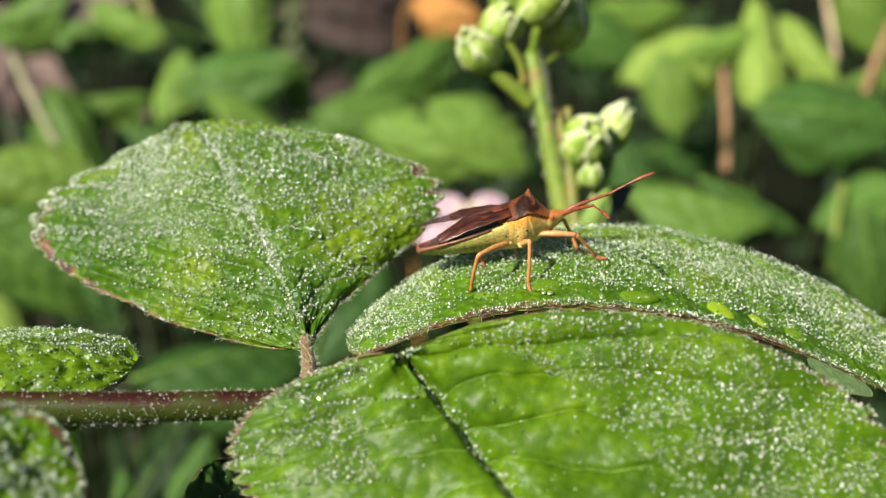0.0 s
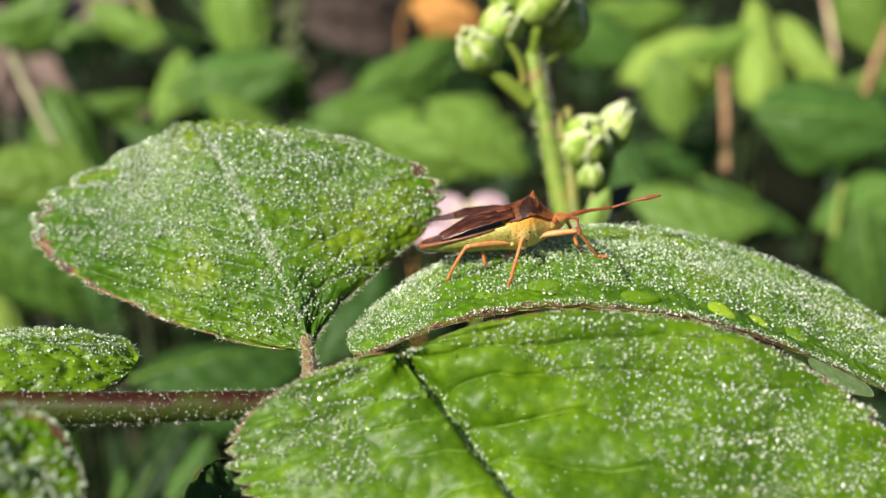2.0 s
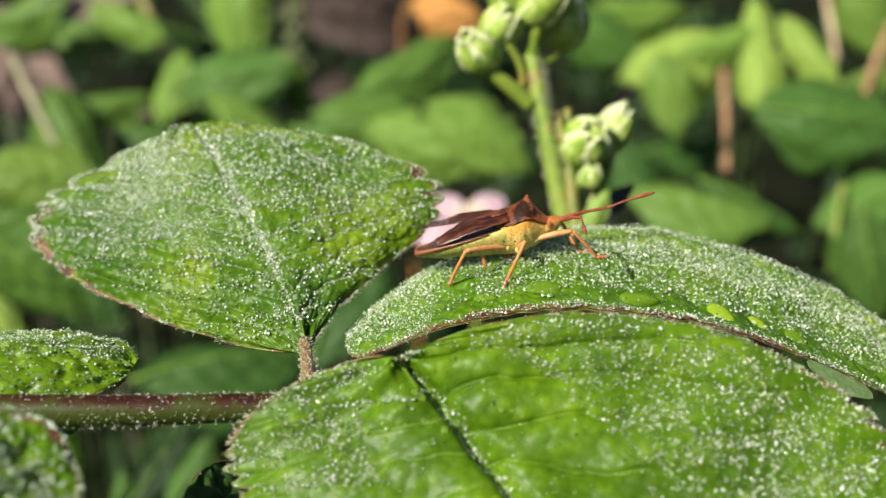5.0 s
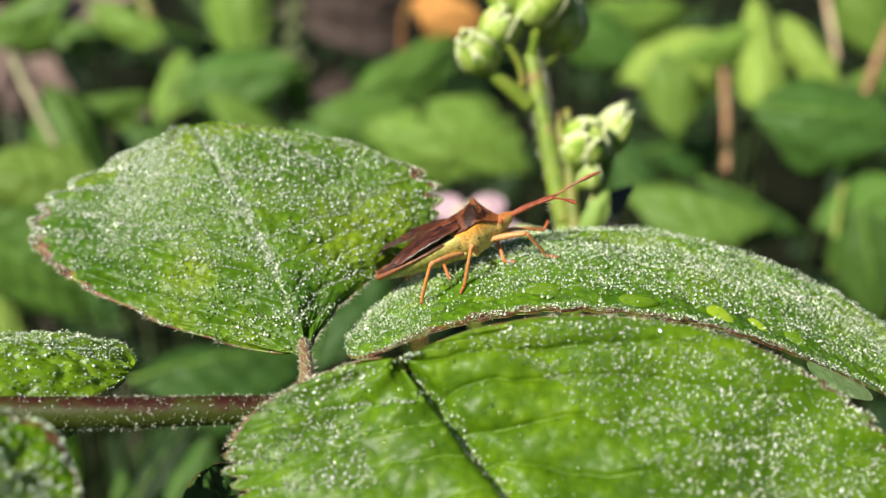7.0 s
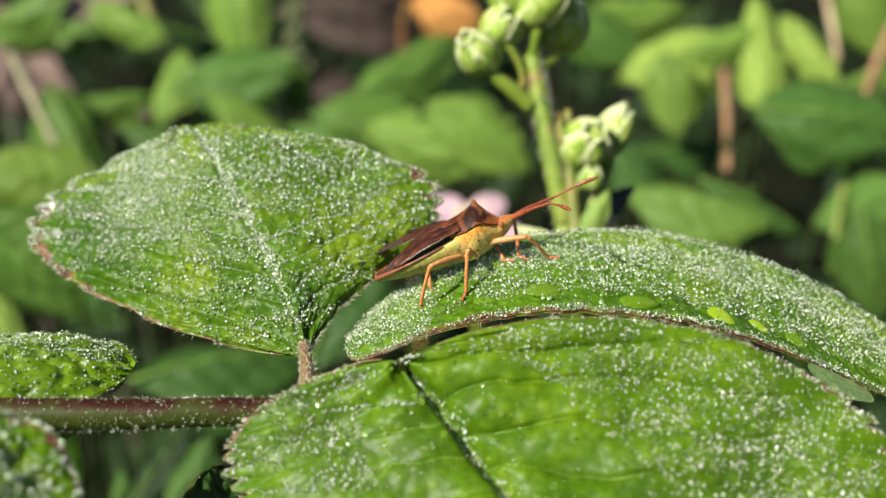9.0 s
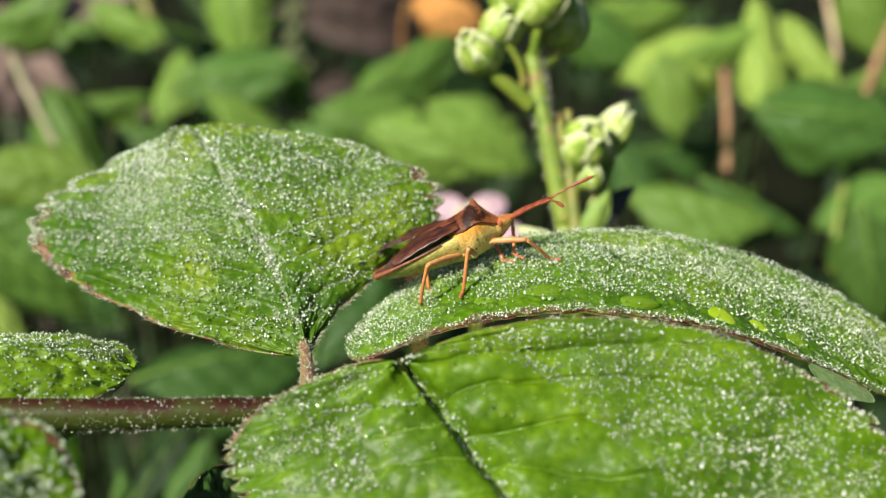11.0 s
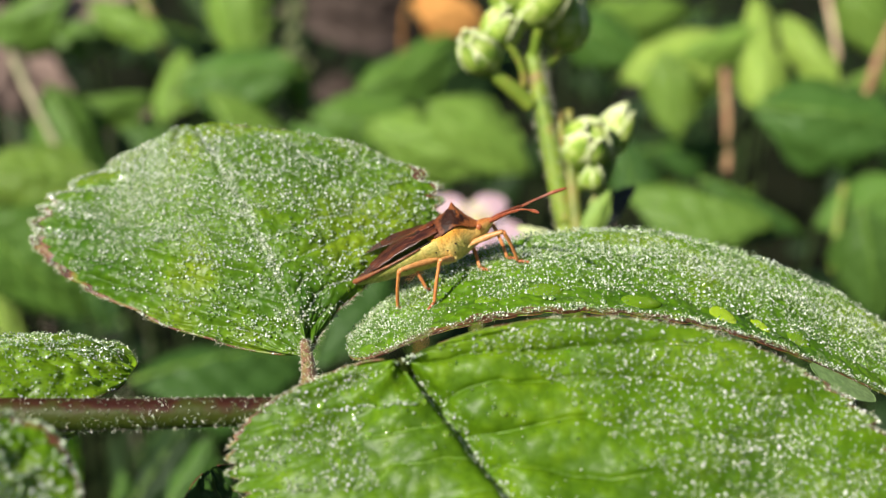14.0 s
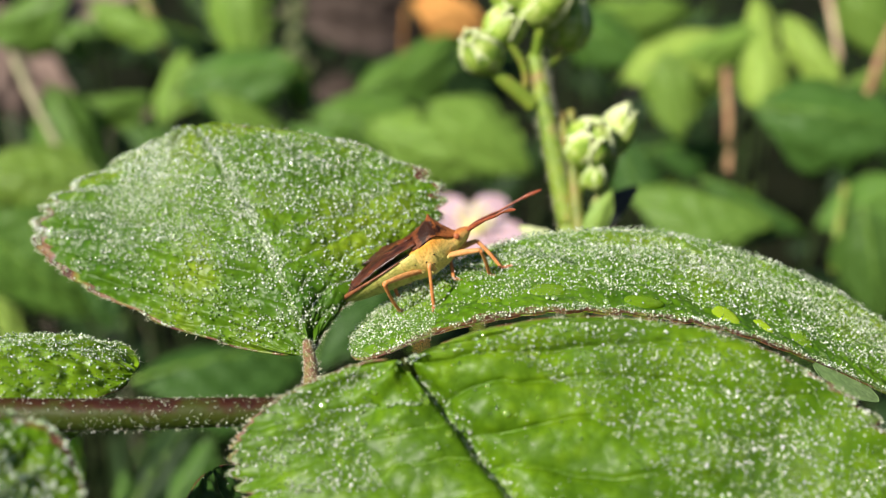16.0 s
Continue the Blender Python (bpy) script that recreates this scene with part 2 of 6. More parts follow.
def tube(points, radii, sides=8, cap=True):
    """Verts and faces of a round tube along points."""
    pts = [Vector(p) for p in points]
    verts, faces = [], []
    up = Vector((0.31, 0.17, 0.93))
    for i, p in enumerate(pts):
        d = (pts[min(i + 1, len(pts) - 1)] - pts[max(i - 1, 0)]).normalized()
        a = d.cross(up)
        a = a.normalized() if a.length > 1e-4 else d.orthogonal().normalized()
        b = a.cross(d)
        r = radii[i] if hasattr(radii, "__len__") else radii
        for k in range(sides):
            t = 2 * math.pi * k / sides
            verts.append(p + (a * math.cos(t) + b * math.sin(t)) * r)
    for i in range(len(pts) - 1):
        for k in range(sides):
            j = (k + 1) % sides
            faces.append((i * sides + k, i * sides + j, (i + 1) * sides + j, (i + 1) * sides + k))
    if cap:
        faces.append(tuple(range(sides))[::-1])
        faces.append(tuple((len(pts) - 1) * sides + k for k in range(sides)))
    return verts, faces


def joined(pieces):
    verts, faces = [], []
    for v, f in pieces:
        o = len(verts)
        verts += list(v)
        faces += [tuple(i + o for i in q) for q in f]
    return verts, faces


def ball(center, radii, n=10, m=7):
    verts, faces = [], []
    c = Vector(center)
    for j in range(m + 1):
        v = math.pi * j / m
        for i in range(n):
            u = 2 * math.pi * i / n
            verts.append(c + Vector((radii[0] * math.sin(v) * math.cos(u), radii[1] * math.sin(v) * math.sin(u), radii[2] * math.cos(v))))
    for j in range(m):
        for i in range(n):
            k = (i + 1) % n
            faces.append((j * n + i, (j + 1) * n + i, (j + 1) * n + k, j * n + k))
    return verts, faces


def wavy(x, y, seed):
    """A cheap smooth noise of two numbers, about -1 to 1."""
    return (np.sin(x * 1.7 + seed) * np.cos(y * 1.3 - seed * 2.1) + np.sin(x * 0.63 - y * 2.2 + seed * 1.3)
            + 0.6 * np.sin(x * 3.9 + y * 3.1 + seed * 0.7)) / 2.2


def bez(pts, s):
    p = [np.array(q, float) for q in pts]
    s = s[..., None]
    return (1 - s) ** 3 * p[0] + 3 * s * (1 - s) ** 2 * p[1] + 3 * s ** 2 * (1 - s) * p[2] + s ** 3 * p[3]


def leaf_saw(shape, s):
    """The toothed outline along an edge, leaning to the tip: 1 at the fullest of each tooth, 0 in the notch."""
    x = s * shape["teeth"] + 0.25 * np.sin(s * 19)
    return np.sin(np.pi * (x - np.floor(x)) ** 1.5) ** 0.8


def leaf_points(shape, s, w):
    """Where the leaf's skin lies, before its relief. s runs from base to tip, w from one edge (-1) to the other (1)."""
    s, w = np.asarray(s, float), np.asarray(w, float)
    a = np.abs(w)
    wide = np.sin(np.pi * np.clip(s, 0, 1)) ** shape["blunt"]
    saw = leaf_saw(shape, s)
    deep = shape["tooth"] * (0.7 + 0.5 * np.sin(s * 9 + shape["seed"]))
    wide = wide * (1 - deep * (1 - saw) * a ** 7)
    left = np.array(shape["left"][0]) * (1 - s[..., None]) + np.array(shape["left"][1]) * s[..., None]
    right = np.array(shape["right"][0]) * (1 - s[..., None]) + np.array(shape["right"][1]) * s[..., None]
    side = np.where((w < 0)[..., None], left, right)
    bend = np.where((w < 0)[..., None], np.array(shape["left"][2]), np.array(shape["right"][2]))
    reach = (a * wide)[..., None]
    return bez(shape["mid"], s) + reach * side + (reach ** 2) * bend


def vein_phase(shape, s, w):
    """Counts the side veins: a whole number on each of them."""
    a = np.abs(w)
    q = (s - 0.30 * a + 0.05 * a * a) * shape["veins"] + np.where(w < 0, 0.35, 0.0)
    return q + 0.28 * wavy(s * 6, w * 3.3, shape["seed"]) + 0.08 * wavy(s * 21, w * 13, shape["seed"])


def leaf_relief(shape, s, w):
    """Height of the quilted relief: valleys on the veins, cushions between, small cells on them."""
    a, q = np.abs(w), vein_phase(shape, s, w)
    cushion = np.abs(np.sin(np.pi * q)) ** shape.get("sharp", 0.7)
    mid = np.exp(-(w / 0.035) ** 2)
    cells = np.abs(np.sin(np.pi * (a * 8 + 0.5 * np.floor(q)) + 1.2 * wavy(s * 14, w * 9, shape["seed"] + 2))) ** 0.8
    fade = np.clip((1 - a) * 6, 0, 1)
    groove = np.exp(-(np.sin(np.pi * q) / 0.13) ** 2) * np.clip(a * 8, 0, 1)
    calm = np.where(w < 0, shape.get("calm", 1.0), 1.0)
    return shape["quilt"] * ((cushion - 0.7) * 0.55 * fade * calm - shape.get("groove", 0.0) * groove * fade * calm - shape["crease"] * mid + cells * shape.get("cells", 0.28) * cushion * fade + 0.7 * wavy(s * 7, w * 5, shape["seed"] + 5))


def leaf_skin(shape, s, w):
    """Points with relief, and their normals (on the upper side)."""
    e = 2e-3
    p = leaf_points(shape, s, w)
    ds = leaf_points(shape, np.minimum(s + e, 0.999), w) - leaf_points(shape, np.maximum(s - e, 0.001), w)
    dw = leaf_points(shape, s, np.clip(w + e, -1, 1)) - leaf_points(shape, s, np.clip(w - e, -1, 1))
    n = np.cross(dw, ds)
    n = n / (np.linalg.norm(n, axis=-1, keepdims=True) + 1e-12) * shape["flip"]
    return p + n * leaf_relief(shape, s, w)[..., None], n


def blade_mesh(shape, ns, nw, mat, thick):
    s = 0.004 + 0.992 * (0.5 - 0.5 * np.cos(np.pi * (0.06 + 0.88 * np.linspace(0, 1, ns)))) if ns < 30 else np.linspace(0.004, 0.996, ns)
    w = np.linspace(-1, 1, nw)
    S, W = np.meshgrid(s, w, indexing="ij")
    p, n = leaf_skin(shape, S, W)
    low = p - n * thick
    verts = np.concatenate([p.reshape(-1, 3), low.reshape(-1, 3)])
    o = ns * nw
    i, j = np.meshgrid(np.arange(ns - 1), np.arange(nw - 1), indexing="ij")
    a = (i * nw + j).ravel()
    top = np.stack([a, a + 1, a + nw + 1, a + nw], 1)
    if shape["flip"] > 0:
        faces = [top, top[:, ::-1] + o]
    else:
        faces = [top[:, ::-1], top + o]
    ring = [(0, k) for k in range(nw)] + [(k, nw - 1) for k in range(1, ns)] + [(ns - 1, k) for k in range(nw - 2, -1, -1)] + [(k, 0) for k in range(ns - 2, 0, -1)]
    idx = np.array([r * nw + c for r, c in ring])
    nxt = np.roll(idx, -1)
    faces.append(np.stack([idx, nxt, nxt + o, idx + o], 1))
    return mesh_from("blade", verts, np.concatenate(faces).tolist(), mat)


def vein_tube(shape, s, w, r0, r1, sides=5, lift=0.0):
    p, n = leaf_skin(shape, np.array(s), np.array(w))
    return tube([Vector(q) for q in p + n * lift], np.linspace(r0, r1, len(s)), sides)


def vein_path(shape, side, k):
    """Where the side vein number k runs on one half of the blade."""
    a = np.linspace(0.0, 0.88, 26)
    off = 0.35 if side < 0 else 0.0
    sv = (k - off) / shape["veins"] + 0.30 * a - 0.05 * a * a
    for _ in range(3):
        sv = (k - off - 0.28 * wavy(sv * 6, side * a * 3.3, shape["seed"]) - 0.08 * wavy(sv * 21, side * a * 13, shape["seed"])) / shape["veins"] + 0.30 * a - 0.05 * a * a
    keep = (sv > 0.02) & (sv < 0.97)
    return sv[keep], side * a[keep]


def bramble_leaf(shape, label, ns=150, nw=121, mat=None, veins=True, hair=0, rng=None):
    """One leaflet in parts: blade, midrib, side veins, red toothed margin, fine hairs on the margin."""
    ob = thing("bramble_leaf", label, "leaf", "bramble leaflets")
    part("blade", blade_mesh(shape, ns, nw, mat or LEAF, 0.22 * MM), ob)
    if veins:
        s = np.linspace(0.01, 0.97, 40)
        v, f = vein_tube(shape, s, s * 0, 0.18 * MM, 0.06 * MM, 6)
        part("midrib", mesh_from("midrib", v, f, VEIN), ob, "pale green midrib")
        for side in (-1, 1):
            for k in range(1, int(shape["veins"]) - 1):
                sv, wv = vein_path(shape, side, k)
                if len(sv) < 6:
                    continue
                v, f = vein_tube(shape, sv, wv, 0.10 * MM, 0.03 * MM, 5, -0.03 * MM)
                part("side_vein", mesh_from("side_vein", v, f, VEIN), ob)
        for side in (-1, 1):
            s = np.linspace(0.006, 0.994, 260)
            v, f = vein_tube(shape, s, s * 0 + side * 0.995, 0.12 * MM, 0.10 * MM, 5, -0.09 * MM)
            part("margin", mesh_from("margin", v, f, MARGIN), ob, "reddish toothed margin")
    if hair:
        s, side = rng.uniform(0.02, 0.98, hair), np.where(rng.random(hair) < 0.5, -1.0, 1.0)
        p, n = leaf_skin(shape, s, side * 0.995)
        q, _ = leaf_skin(shape, s, side * 0.9)
        out = (p - q) / np.linalg.norm(p - q, axis=1, keepdims=True)
        part("fine_hair", hair_mesh(p, out + 0.5 * rng.normal(size=out.shape), rng, 0.25, 0.7), ob, "short pale hairs").update_tag()
        tagged(ob.children[-1], kind="stuff")
    return ob


def withered_edge(ob, shape, side, s0, s1, width):
    """A strip of the blade along its edge, dried brown, of uneven width."""
    n, m = 120, 5
    s = np.linspace(s0, s1, n)
    fade = np.clip(np.minimum(s - s0, s1 - s) / 0.05, 0, 1) ** 0.5
    wd = width * fade * (0.55 + 0.45 * wavy(s * 31, s * 7, shape["seed"] + side)) + 0.004
    S = np.repeat(s[:, None], m, 1)
    Wd = side * (1.0 - np.abs(wd)[:, None] * np.linspace(0, 1, m)[None])
    p, nn = leaf_skin(shape, S.ravel(), Wd.ravel())
    lift = np.tile([0.03, 0.05, 0.05, 0.04, -0.03], n)[:, None] * MM
    verts = np.concatenate([p + nn * lift, p - nn * 0.25 * MM])
    o = n * m
    faces = [(i * m + j, i * m + j + 1, (i + 1) * m + j + 1, (i + 1) * m + j) for i in range(n - 1) for j in range(m - 1)]
    if side * shape["flip"] > 0:
        faces = [f[::-1] for f in faces]
    faces += [tuple(k + o for k in f[::-1]) for f in faces]
    faces += [(i * m, (i + 1) * m, (i + 1) * m + o, i * m + o) for i in range(n - 1)]
    return part("withered_edge", mesh_from("withered_edge", verts, faces, WITHER), ob, "dried red-brown leaf edge")


def hair_mesh(p, out, rng, lo, hi, thick=1.0):
    pieces = []
    for a, d in zip(p, out):
        d = Vector(d).normalized()
        L = rng.uniform(lo, hi) * MM
        b = Vector(a) + d * L * 0.6 + Vector((0, 0, 0.06 * L))
        c = Vector(a) + d * L
        pieces.append(tube([Vector(a), b, c], [0.02 * MM * thick, 0.016 * MM * thick, 0.006 * MM * thick], 3, False))
    v, f = joined(pieces)
    return mesh_from("fine_hair", v, f, HAIR)


def drops_mesh(name, centers, radii, mat, fine=2, squash=None):
    """Many small round drops in one mesh."""
    bm = bmesh.new()
    bmesh.ops.create_icosphere(bm, subdivisions=fine, radius=1.0)
    bv = np.array([v.co[:] for v in bm.verts])
    bf = np.array([[v.index for v in f.verts] for f in bm.faces])
    bm.free()
    verts = (centers[:, None, :] + bv[None] * radii[:, None, None]).reshape(-1, 3)
    faces = (bf[None] + (np.arange(len(centers)) * len(bv))[:, None, None]).reshape(-1, 3)
    me = bpy.data.meshes.new(name)
    me.vertices.add(len(verts))
    me.vertices.foreach_set("co", verts.ravel())
    me.loops.add(faces.size)
    me.loops.foreach_set("vertex_index", faces.ravel().astype(np.int32))
    me.polygons.add(len(faces))
    me.polygons.foreach_set("loop_start", np.arange(0, faces.size, 3, dtype=np.int32))
    me.polygons.foreach_set("use_smooth", np.ones(len(faces), bool))
    me.update(calc_edges=True)
    me.materials.append(mat)
    return me


def dew_on(shape, count, lo, hi, rng, label, patch=0.0, lift=0.25, s_span=(0.01, 0.99), w_span=(-1, 1), bare_edge=0.0, veined=0.25, mat=None):
    """Dew caught on a leaf's short hairs: small drops, fewer in bare patches, held a little off the skin."""
    s, w = rng.uniform(*s_span, count * 9), rng.uniform(*w_span, count * 9)
    pick = rng.random(len(w))
    w = np.where(pick < 0.05 * (0.5 + 2 * veined), rng.normal(0, 0.02, len(w)), np.where(pick > 0.93, np.sign(w) * rng.uniform(0.96, 1.0, len(w)), w))
    e = 0.01
    a = np.linalg.norm(np.cross(leaf_points(shape, np.minimum(s + e, 0.999), w) - leaf_points(shape, s, w),
                                leaf_points(shape, s, np.where(w < 0, w, w - e)) - leaf_points(shape, s, np.where(w < 0, w + e, w))), axis=1)
    p, n = leaf_skin(shape, s, w)
    bare = wavy(p[:, 0] / MM * 0.5, (p[:, 1] + p[:, 2]) / MM * 0.45, shape["seed"] + 9) + 0.5 * wavy(p[:, 0] / MM * 1.9, p[:, 2] / MM * 1.8, shape["seed"])
    on_vein = np.exp(-(np.sin(np.pi * vein_phase(shape, s, w)) / 0.16) ** 2) * (np.abs(w) < 0.8)
    chance = (0.75 + veined * on_vein) * a / np.quantile(a, 0.9) * np.clip(1 - patch * (0.5 + bare), 0.02, 1)
    x = np.floor(s * shape["teeth"] + 0.25 * np.sin(s * 19)) * 2.7 + np.sign(w) * 1.3
    lobe = np.clip((np.abs(w) - shape.get("lobe_from", 0.80)) * 14, 0, 1) * (np.abs(w) < 0.965) * np.clip(leaf_saw(shape, s) * 3 - 1, 0, 1) * (np.sin(x * 3.1) > -0.2)
    chance = chance * (1 - 0.93 * lobe)
    for s0, w0, ds, dw in shape.get("bare", ()):
        chance = chance * (1 - 0.94 * np.exp(-(((s - s0) / ds) ** 2 + ((w - w0) / dw) ** 2) ** 2))
    chance = chance * (1 - bare_edge * np.clip((w - 0.35) / 0.4, 0, 1) * (w < 0.95) * (0.6 + 0.8 * np.clip(bare, 0, 1)))
    keep = np.flatnonzero(rng.random(len(s)) < np.clip(chance, 0, 1))[:count]
    p, n = p[keep], n[keep]
    r = (lo + (hi - lo) * rng.random(len(keep)) ** 2.2) * np.where(rng.random(len(keep)) < 0.06, 1.45, 1.0) * MM
    c = p + n * (r * 0.75 + lift * MM * rng.random(len(keep)) ** 2)[:, None]
    ob = new("dew_drops", drops_mesh("dew_drops", c, r, mat or DEW, 2 if count < 7000 else 1))
    return tagged(ob, label, "dew", kind="stuff")


def dew_on_veins(shape, side, numbers, count, lo, hi, rng, label, spread=0.35):
    """Fine drops strung along some of the side veins, or along the midrib where side is 0."""
    centers = []
    for k in numbers:
        sv, wv = vein_path(shape, side, k) if side else (np.linspace(0.03, 0.97, 40), np.zeros(40))
        u = rng.random(count) ** 0.9 * 0.8 * (len(sv) - 1)
        s, w = np.interp(u, np.arange(len(sv)), sv), np.interp(u, np.arange(len(sv)), wv)
        p, n = leaf_skin(shape, s, w)
        centers.append(p + n * (0.1 + 0.35 * rng.random((count, 1)) ** 2) * MM + rng.normal(0, spread, (count, 3)) * (0.4 + 0.6 * rng.random((count, 1))) * MM * (1 - np.abs(n)))
    c = np.concatenate(centers)
    ob = new("dew_drops", drops_mesh("dew_drops", c, (lo + (hi - lo) * rng.random(len(c)) ** 2) * MM, DEW, 1))
    return tagged(ob, label, "dew", kind="stuff")


def big_drop(place, normal, r, flat=0.6, mat=None):
    """One larger clear drop lying on a leaf."""
    v, f = ball((0, 0, 0), (1, 1, flat), 16, 10)
    ob = new("water_drop", mesh_from("water_drop", v, f, mat or CLEAR))
    q = Vector(normal).to_track_quat("Z", "Y")
    ob.matrix_world = Matrix.LocRotScale(Vector(place) + Vector(normal) * r * flat * 0.3, q, (r, r, r))
    return tagged(ob, "large clear water drop lying on a leaf", "water drop", "large drops on the leaves")


# ---- ground ----
def ground():
    n = 70
    u = np.linspace(-1, 1, n)
    x = np.sign(u) * np.abs(u) ** 4 * 120
    X, Y = np.meshgrid(x, x, indexing="ij")
    Z = 0.02 * wavy(X * 6, Y * 6, 1.0) * (np.hypot(X, Y) < 12) - 0.02
    i, j = np.meshgrid(np.arange(n - 1), np.arange(n - 1), indexing="ij")
    a = (i * n + j).ravel()
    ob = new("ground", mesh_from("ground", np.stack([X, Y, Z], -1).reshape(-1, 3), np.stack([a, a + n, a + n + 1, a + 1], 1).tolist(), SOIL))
    tagged(ob, "bare soil, near black for shade, with paler dry patches", "ground", kind="structure")


ground()

# ---- the bramble leaves in focus ----
LEFT = dict(mid=[mm(-13.02, 94.36, 405.19), mm(-15.90, 98.94, 411.90), mm(-19.93, 104.04, 417.16), mm(-27.60, 116.73, 422.77)],
            left=(mm(-20.77, 2.31, -2.42), mm(-15.69, 1.73, -4.03), mm(-8.22, 5.64, 0.86)),
            right=(mm(1.60, 0.84, -0.61), mm(35.66, 1.84, -0.79), mm(-1.54, 3.13, -0.17)),
            blunt=0.55, teeth=12, tooth=0.075, veins=8, quilt=0.5 * MM, seed=1.0, crease=0.9, flip=1, groove=0.25, lobe_from=0.70,
            bare=((0.41, -0.93, 0.045, 0.13), (0.30, -0.93, 0.035, 0.16), (0.215, -0.90, 0.03, 0.2), (0.16, -0.82, 0.02, 0.14), (0.44, -0.48, 0.05, 0.10)))
FRONT = dict(mid=[mm(-3.53, 79.74, 411.78), mm(2.32, 75.67, 406.45), mm(2.62, 73.56, 406.51), mm(13.53, 62.13, 398.50)],
             left=(mm(-12.23, 1.56, 1.36), mm(-20.64, -0.27, -3.66), mm(-4.51, 1.69, -1.21)),
             right=(mm(27.52, 6.76, 12.73), mm(42.91, -2.43, -3.76), mm(-1.95, 0.34, -4.05)),
             blunt=0.55, teeth=23, tooth=0.05, veins=6, quilt=0.95 * MM, seed=2.4, crease=1.8, flip=-1, sharp=0.5, cells=0.03, groove=0.18, calm=0.3)
PERCH = dict(mid=[mm(-9.80, 98.40, 404.80), mm(0.61, 108.19, 413.95), mm(27.47, 113.87, 421.24), mm(58.43, 99.64, 395.42)],
             left=(mm(0.00, 7.86, -4.72), mm(0.00, 7.66, -5.26), mm(0.00, 2.57, -4.64)),
             right=(mm(1.20, -10.40, -0.90), mm(-4.80, -11.30, -4.10), mm(-0.06, -3.48, -0.78)),
             blunt=0.35, teeth=21, tooth=0.015, veins=9, quilt=0.4 * MM, seed=3.0, crease=0.3, flip=1)
SMALL = dict(mid=[mm(-46.37, 83.23, 409.67), mm(-41.02, 83.81, 411.27), mm(-33.12, 85.06, 411.77), mm(-27.61, 85.68, 407.65)],
             left=(mm(0.00, 7.85, -1.82), mm(0.00, 7.93, -1.59), mm(0.00, 1.55, -1.60)),
             right=(mm(0.00, -3.98, -2.17), mm(-0.49, -3.82, -1.71), mm(0.00, -1.60, -1.48)),
             blunt=0.4, teeth=11, tooth=0.06, veins=7, quilt=0.5 * MM, seed=4.0, crease=0.6, flip=1)
CORNER = dict(mid=[mm(-39.70, 60.80, 415.30), mm(-34.23, 59.93, 412.90), mm(-30.22, 59.18, 410.85), mm(-24.72, 58.84, 404.07)],
              left=(mm(2.09, 5.41, 0.26), mm(3.14, 6.01, 1.89), mm(0.35, 3.18, -0.04)),
              right=(mm(-2.79, -5.09, -5.20), mm(-3.49, -5.09, -5.20), mm(0.00, 1.88, -0.68)),
              blunt=0.5, teeth=11, tooth=0.04, veins=7, quilt=0.5 * MM, seed=5.0, crease=0.9, flip=1)
UNDER = dict(mid=[mm(-16.36, 75.73, 394.91), mm(-17.26, 77.39, 396.56), mm(-18.42, 79.15, 398.48), mm(-20.36, 81.93, 400.26)],
             left=(mm(-2.70, -6.71, 2.02), mm(-2.95, -6.88, 1.56), mm(0.00, 1.88, -0.68)),
             right=(mm(2.95, 6.68, -2.12), mm(2.70, 6.71, -2.02), mm(0.00, 1.88, -0.68)),
             blunt=0.5, teeth=9, tooth=0.03, veins=6, quilt=0.3 * MM, seed=6.0, crease=0.9, flip=1)
BELOW = dict(mid=[mm(-42.81, 85.72, 404.82), mm(-38.75, 85.11, 403.15), mm(-36.08, 85.56, 401.46), mm(-33.16, 87.64, 401.35)],
             left=(mm(0.51, 4.11, -0.41), mm(0.51, 4.11, -0.41), mm(0.00, 2.82, -1.03)),
             right=(mm(-0.25, 1.32, -2.21), mm(-0.25, 1.32, -2.21), mm(0.00, 2.82, -1.03)),
             blunt=0.5, teeth=9, tooth=0.06, veins=6, quilt=0.3 * MM, seed=7.0, crease=0.9, flip=1)
TURNED = dict(mid=[mm(35.50, 94.10, 404.46), mm(37.25, 93.73, 403.43), mm(39.07, 93.39, 402.50), mm(42.22, 93.75, 400.59)],
              left=(mm(0.88, 1.28, 0.59), mm(0.88, 1.28, 0.59), mm(0.0, 0.3, -0.2)),
              right=(mm(-0.49, -1.26, -0.54), mm(-0.49, -1.26, -0.54), mm(0.0, 0.3, -0.2)),
              blunt=0.6, teeth=7, tooth=0.08, veins=6, quilt=0.03 * MM, seed=8.0, crease=0.3, flip=1)
RNG = np.random.default_rng(7)
left_leaf = bramble_leaf(LEFT, "upright green bramble leaf covered with fine dew", mat=LEAF_COOL, hair=1100, rng=RNG)
front_leaf = bramble_leaf(FRONT, "broad glossy green bramble leaf with scattered dew", 190, 161, LEAF_DEEP, hair=500, rng=RNG)
perch_leaf = bramble_leaf(PERCH, "arched green bramble leaf thick with dew, under the bug", 190, 101, hair=260, rng=RNG)
bramble_leaf(SMALL, "small dewy yellow-green bramble leaf above the red stem", 90, 71, LEAF_YOUNG, hair=120, rng=RNG)
corner_leaf = bramble_leaf(CORNER, "dewy bramble leaf close to the camera", 90, 71, LEAF, hair=90, rng=RNG)
# the broad leaf's shade on this leaf is in its darker green
bramble_leaf(UNDER, "bramble leaf under the broad one, its shade coloured in", 60, 51, LEAF_HALF_SHADE, hair=60, rng=RNG)
bramble_leaf(TURNED, "turned bramble leaf showing its pale grey-green underside", 60, 41, LEAF_UNDERSIDE, False, rng=RNG)
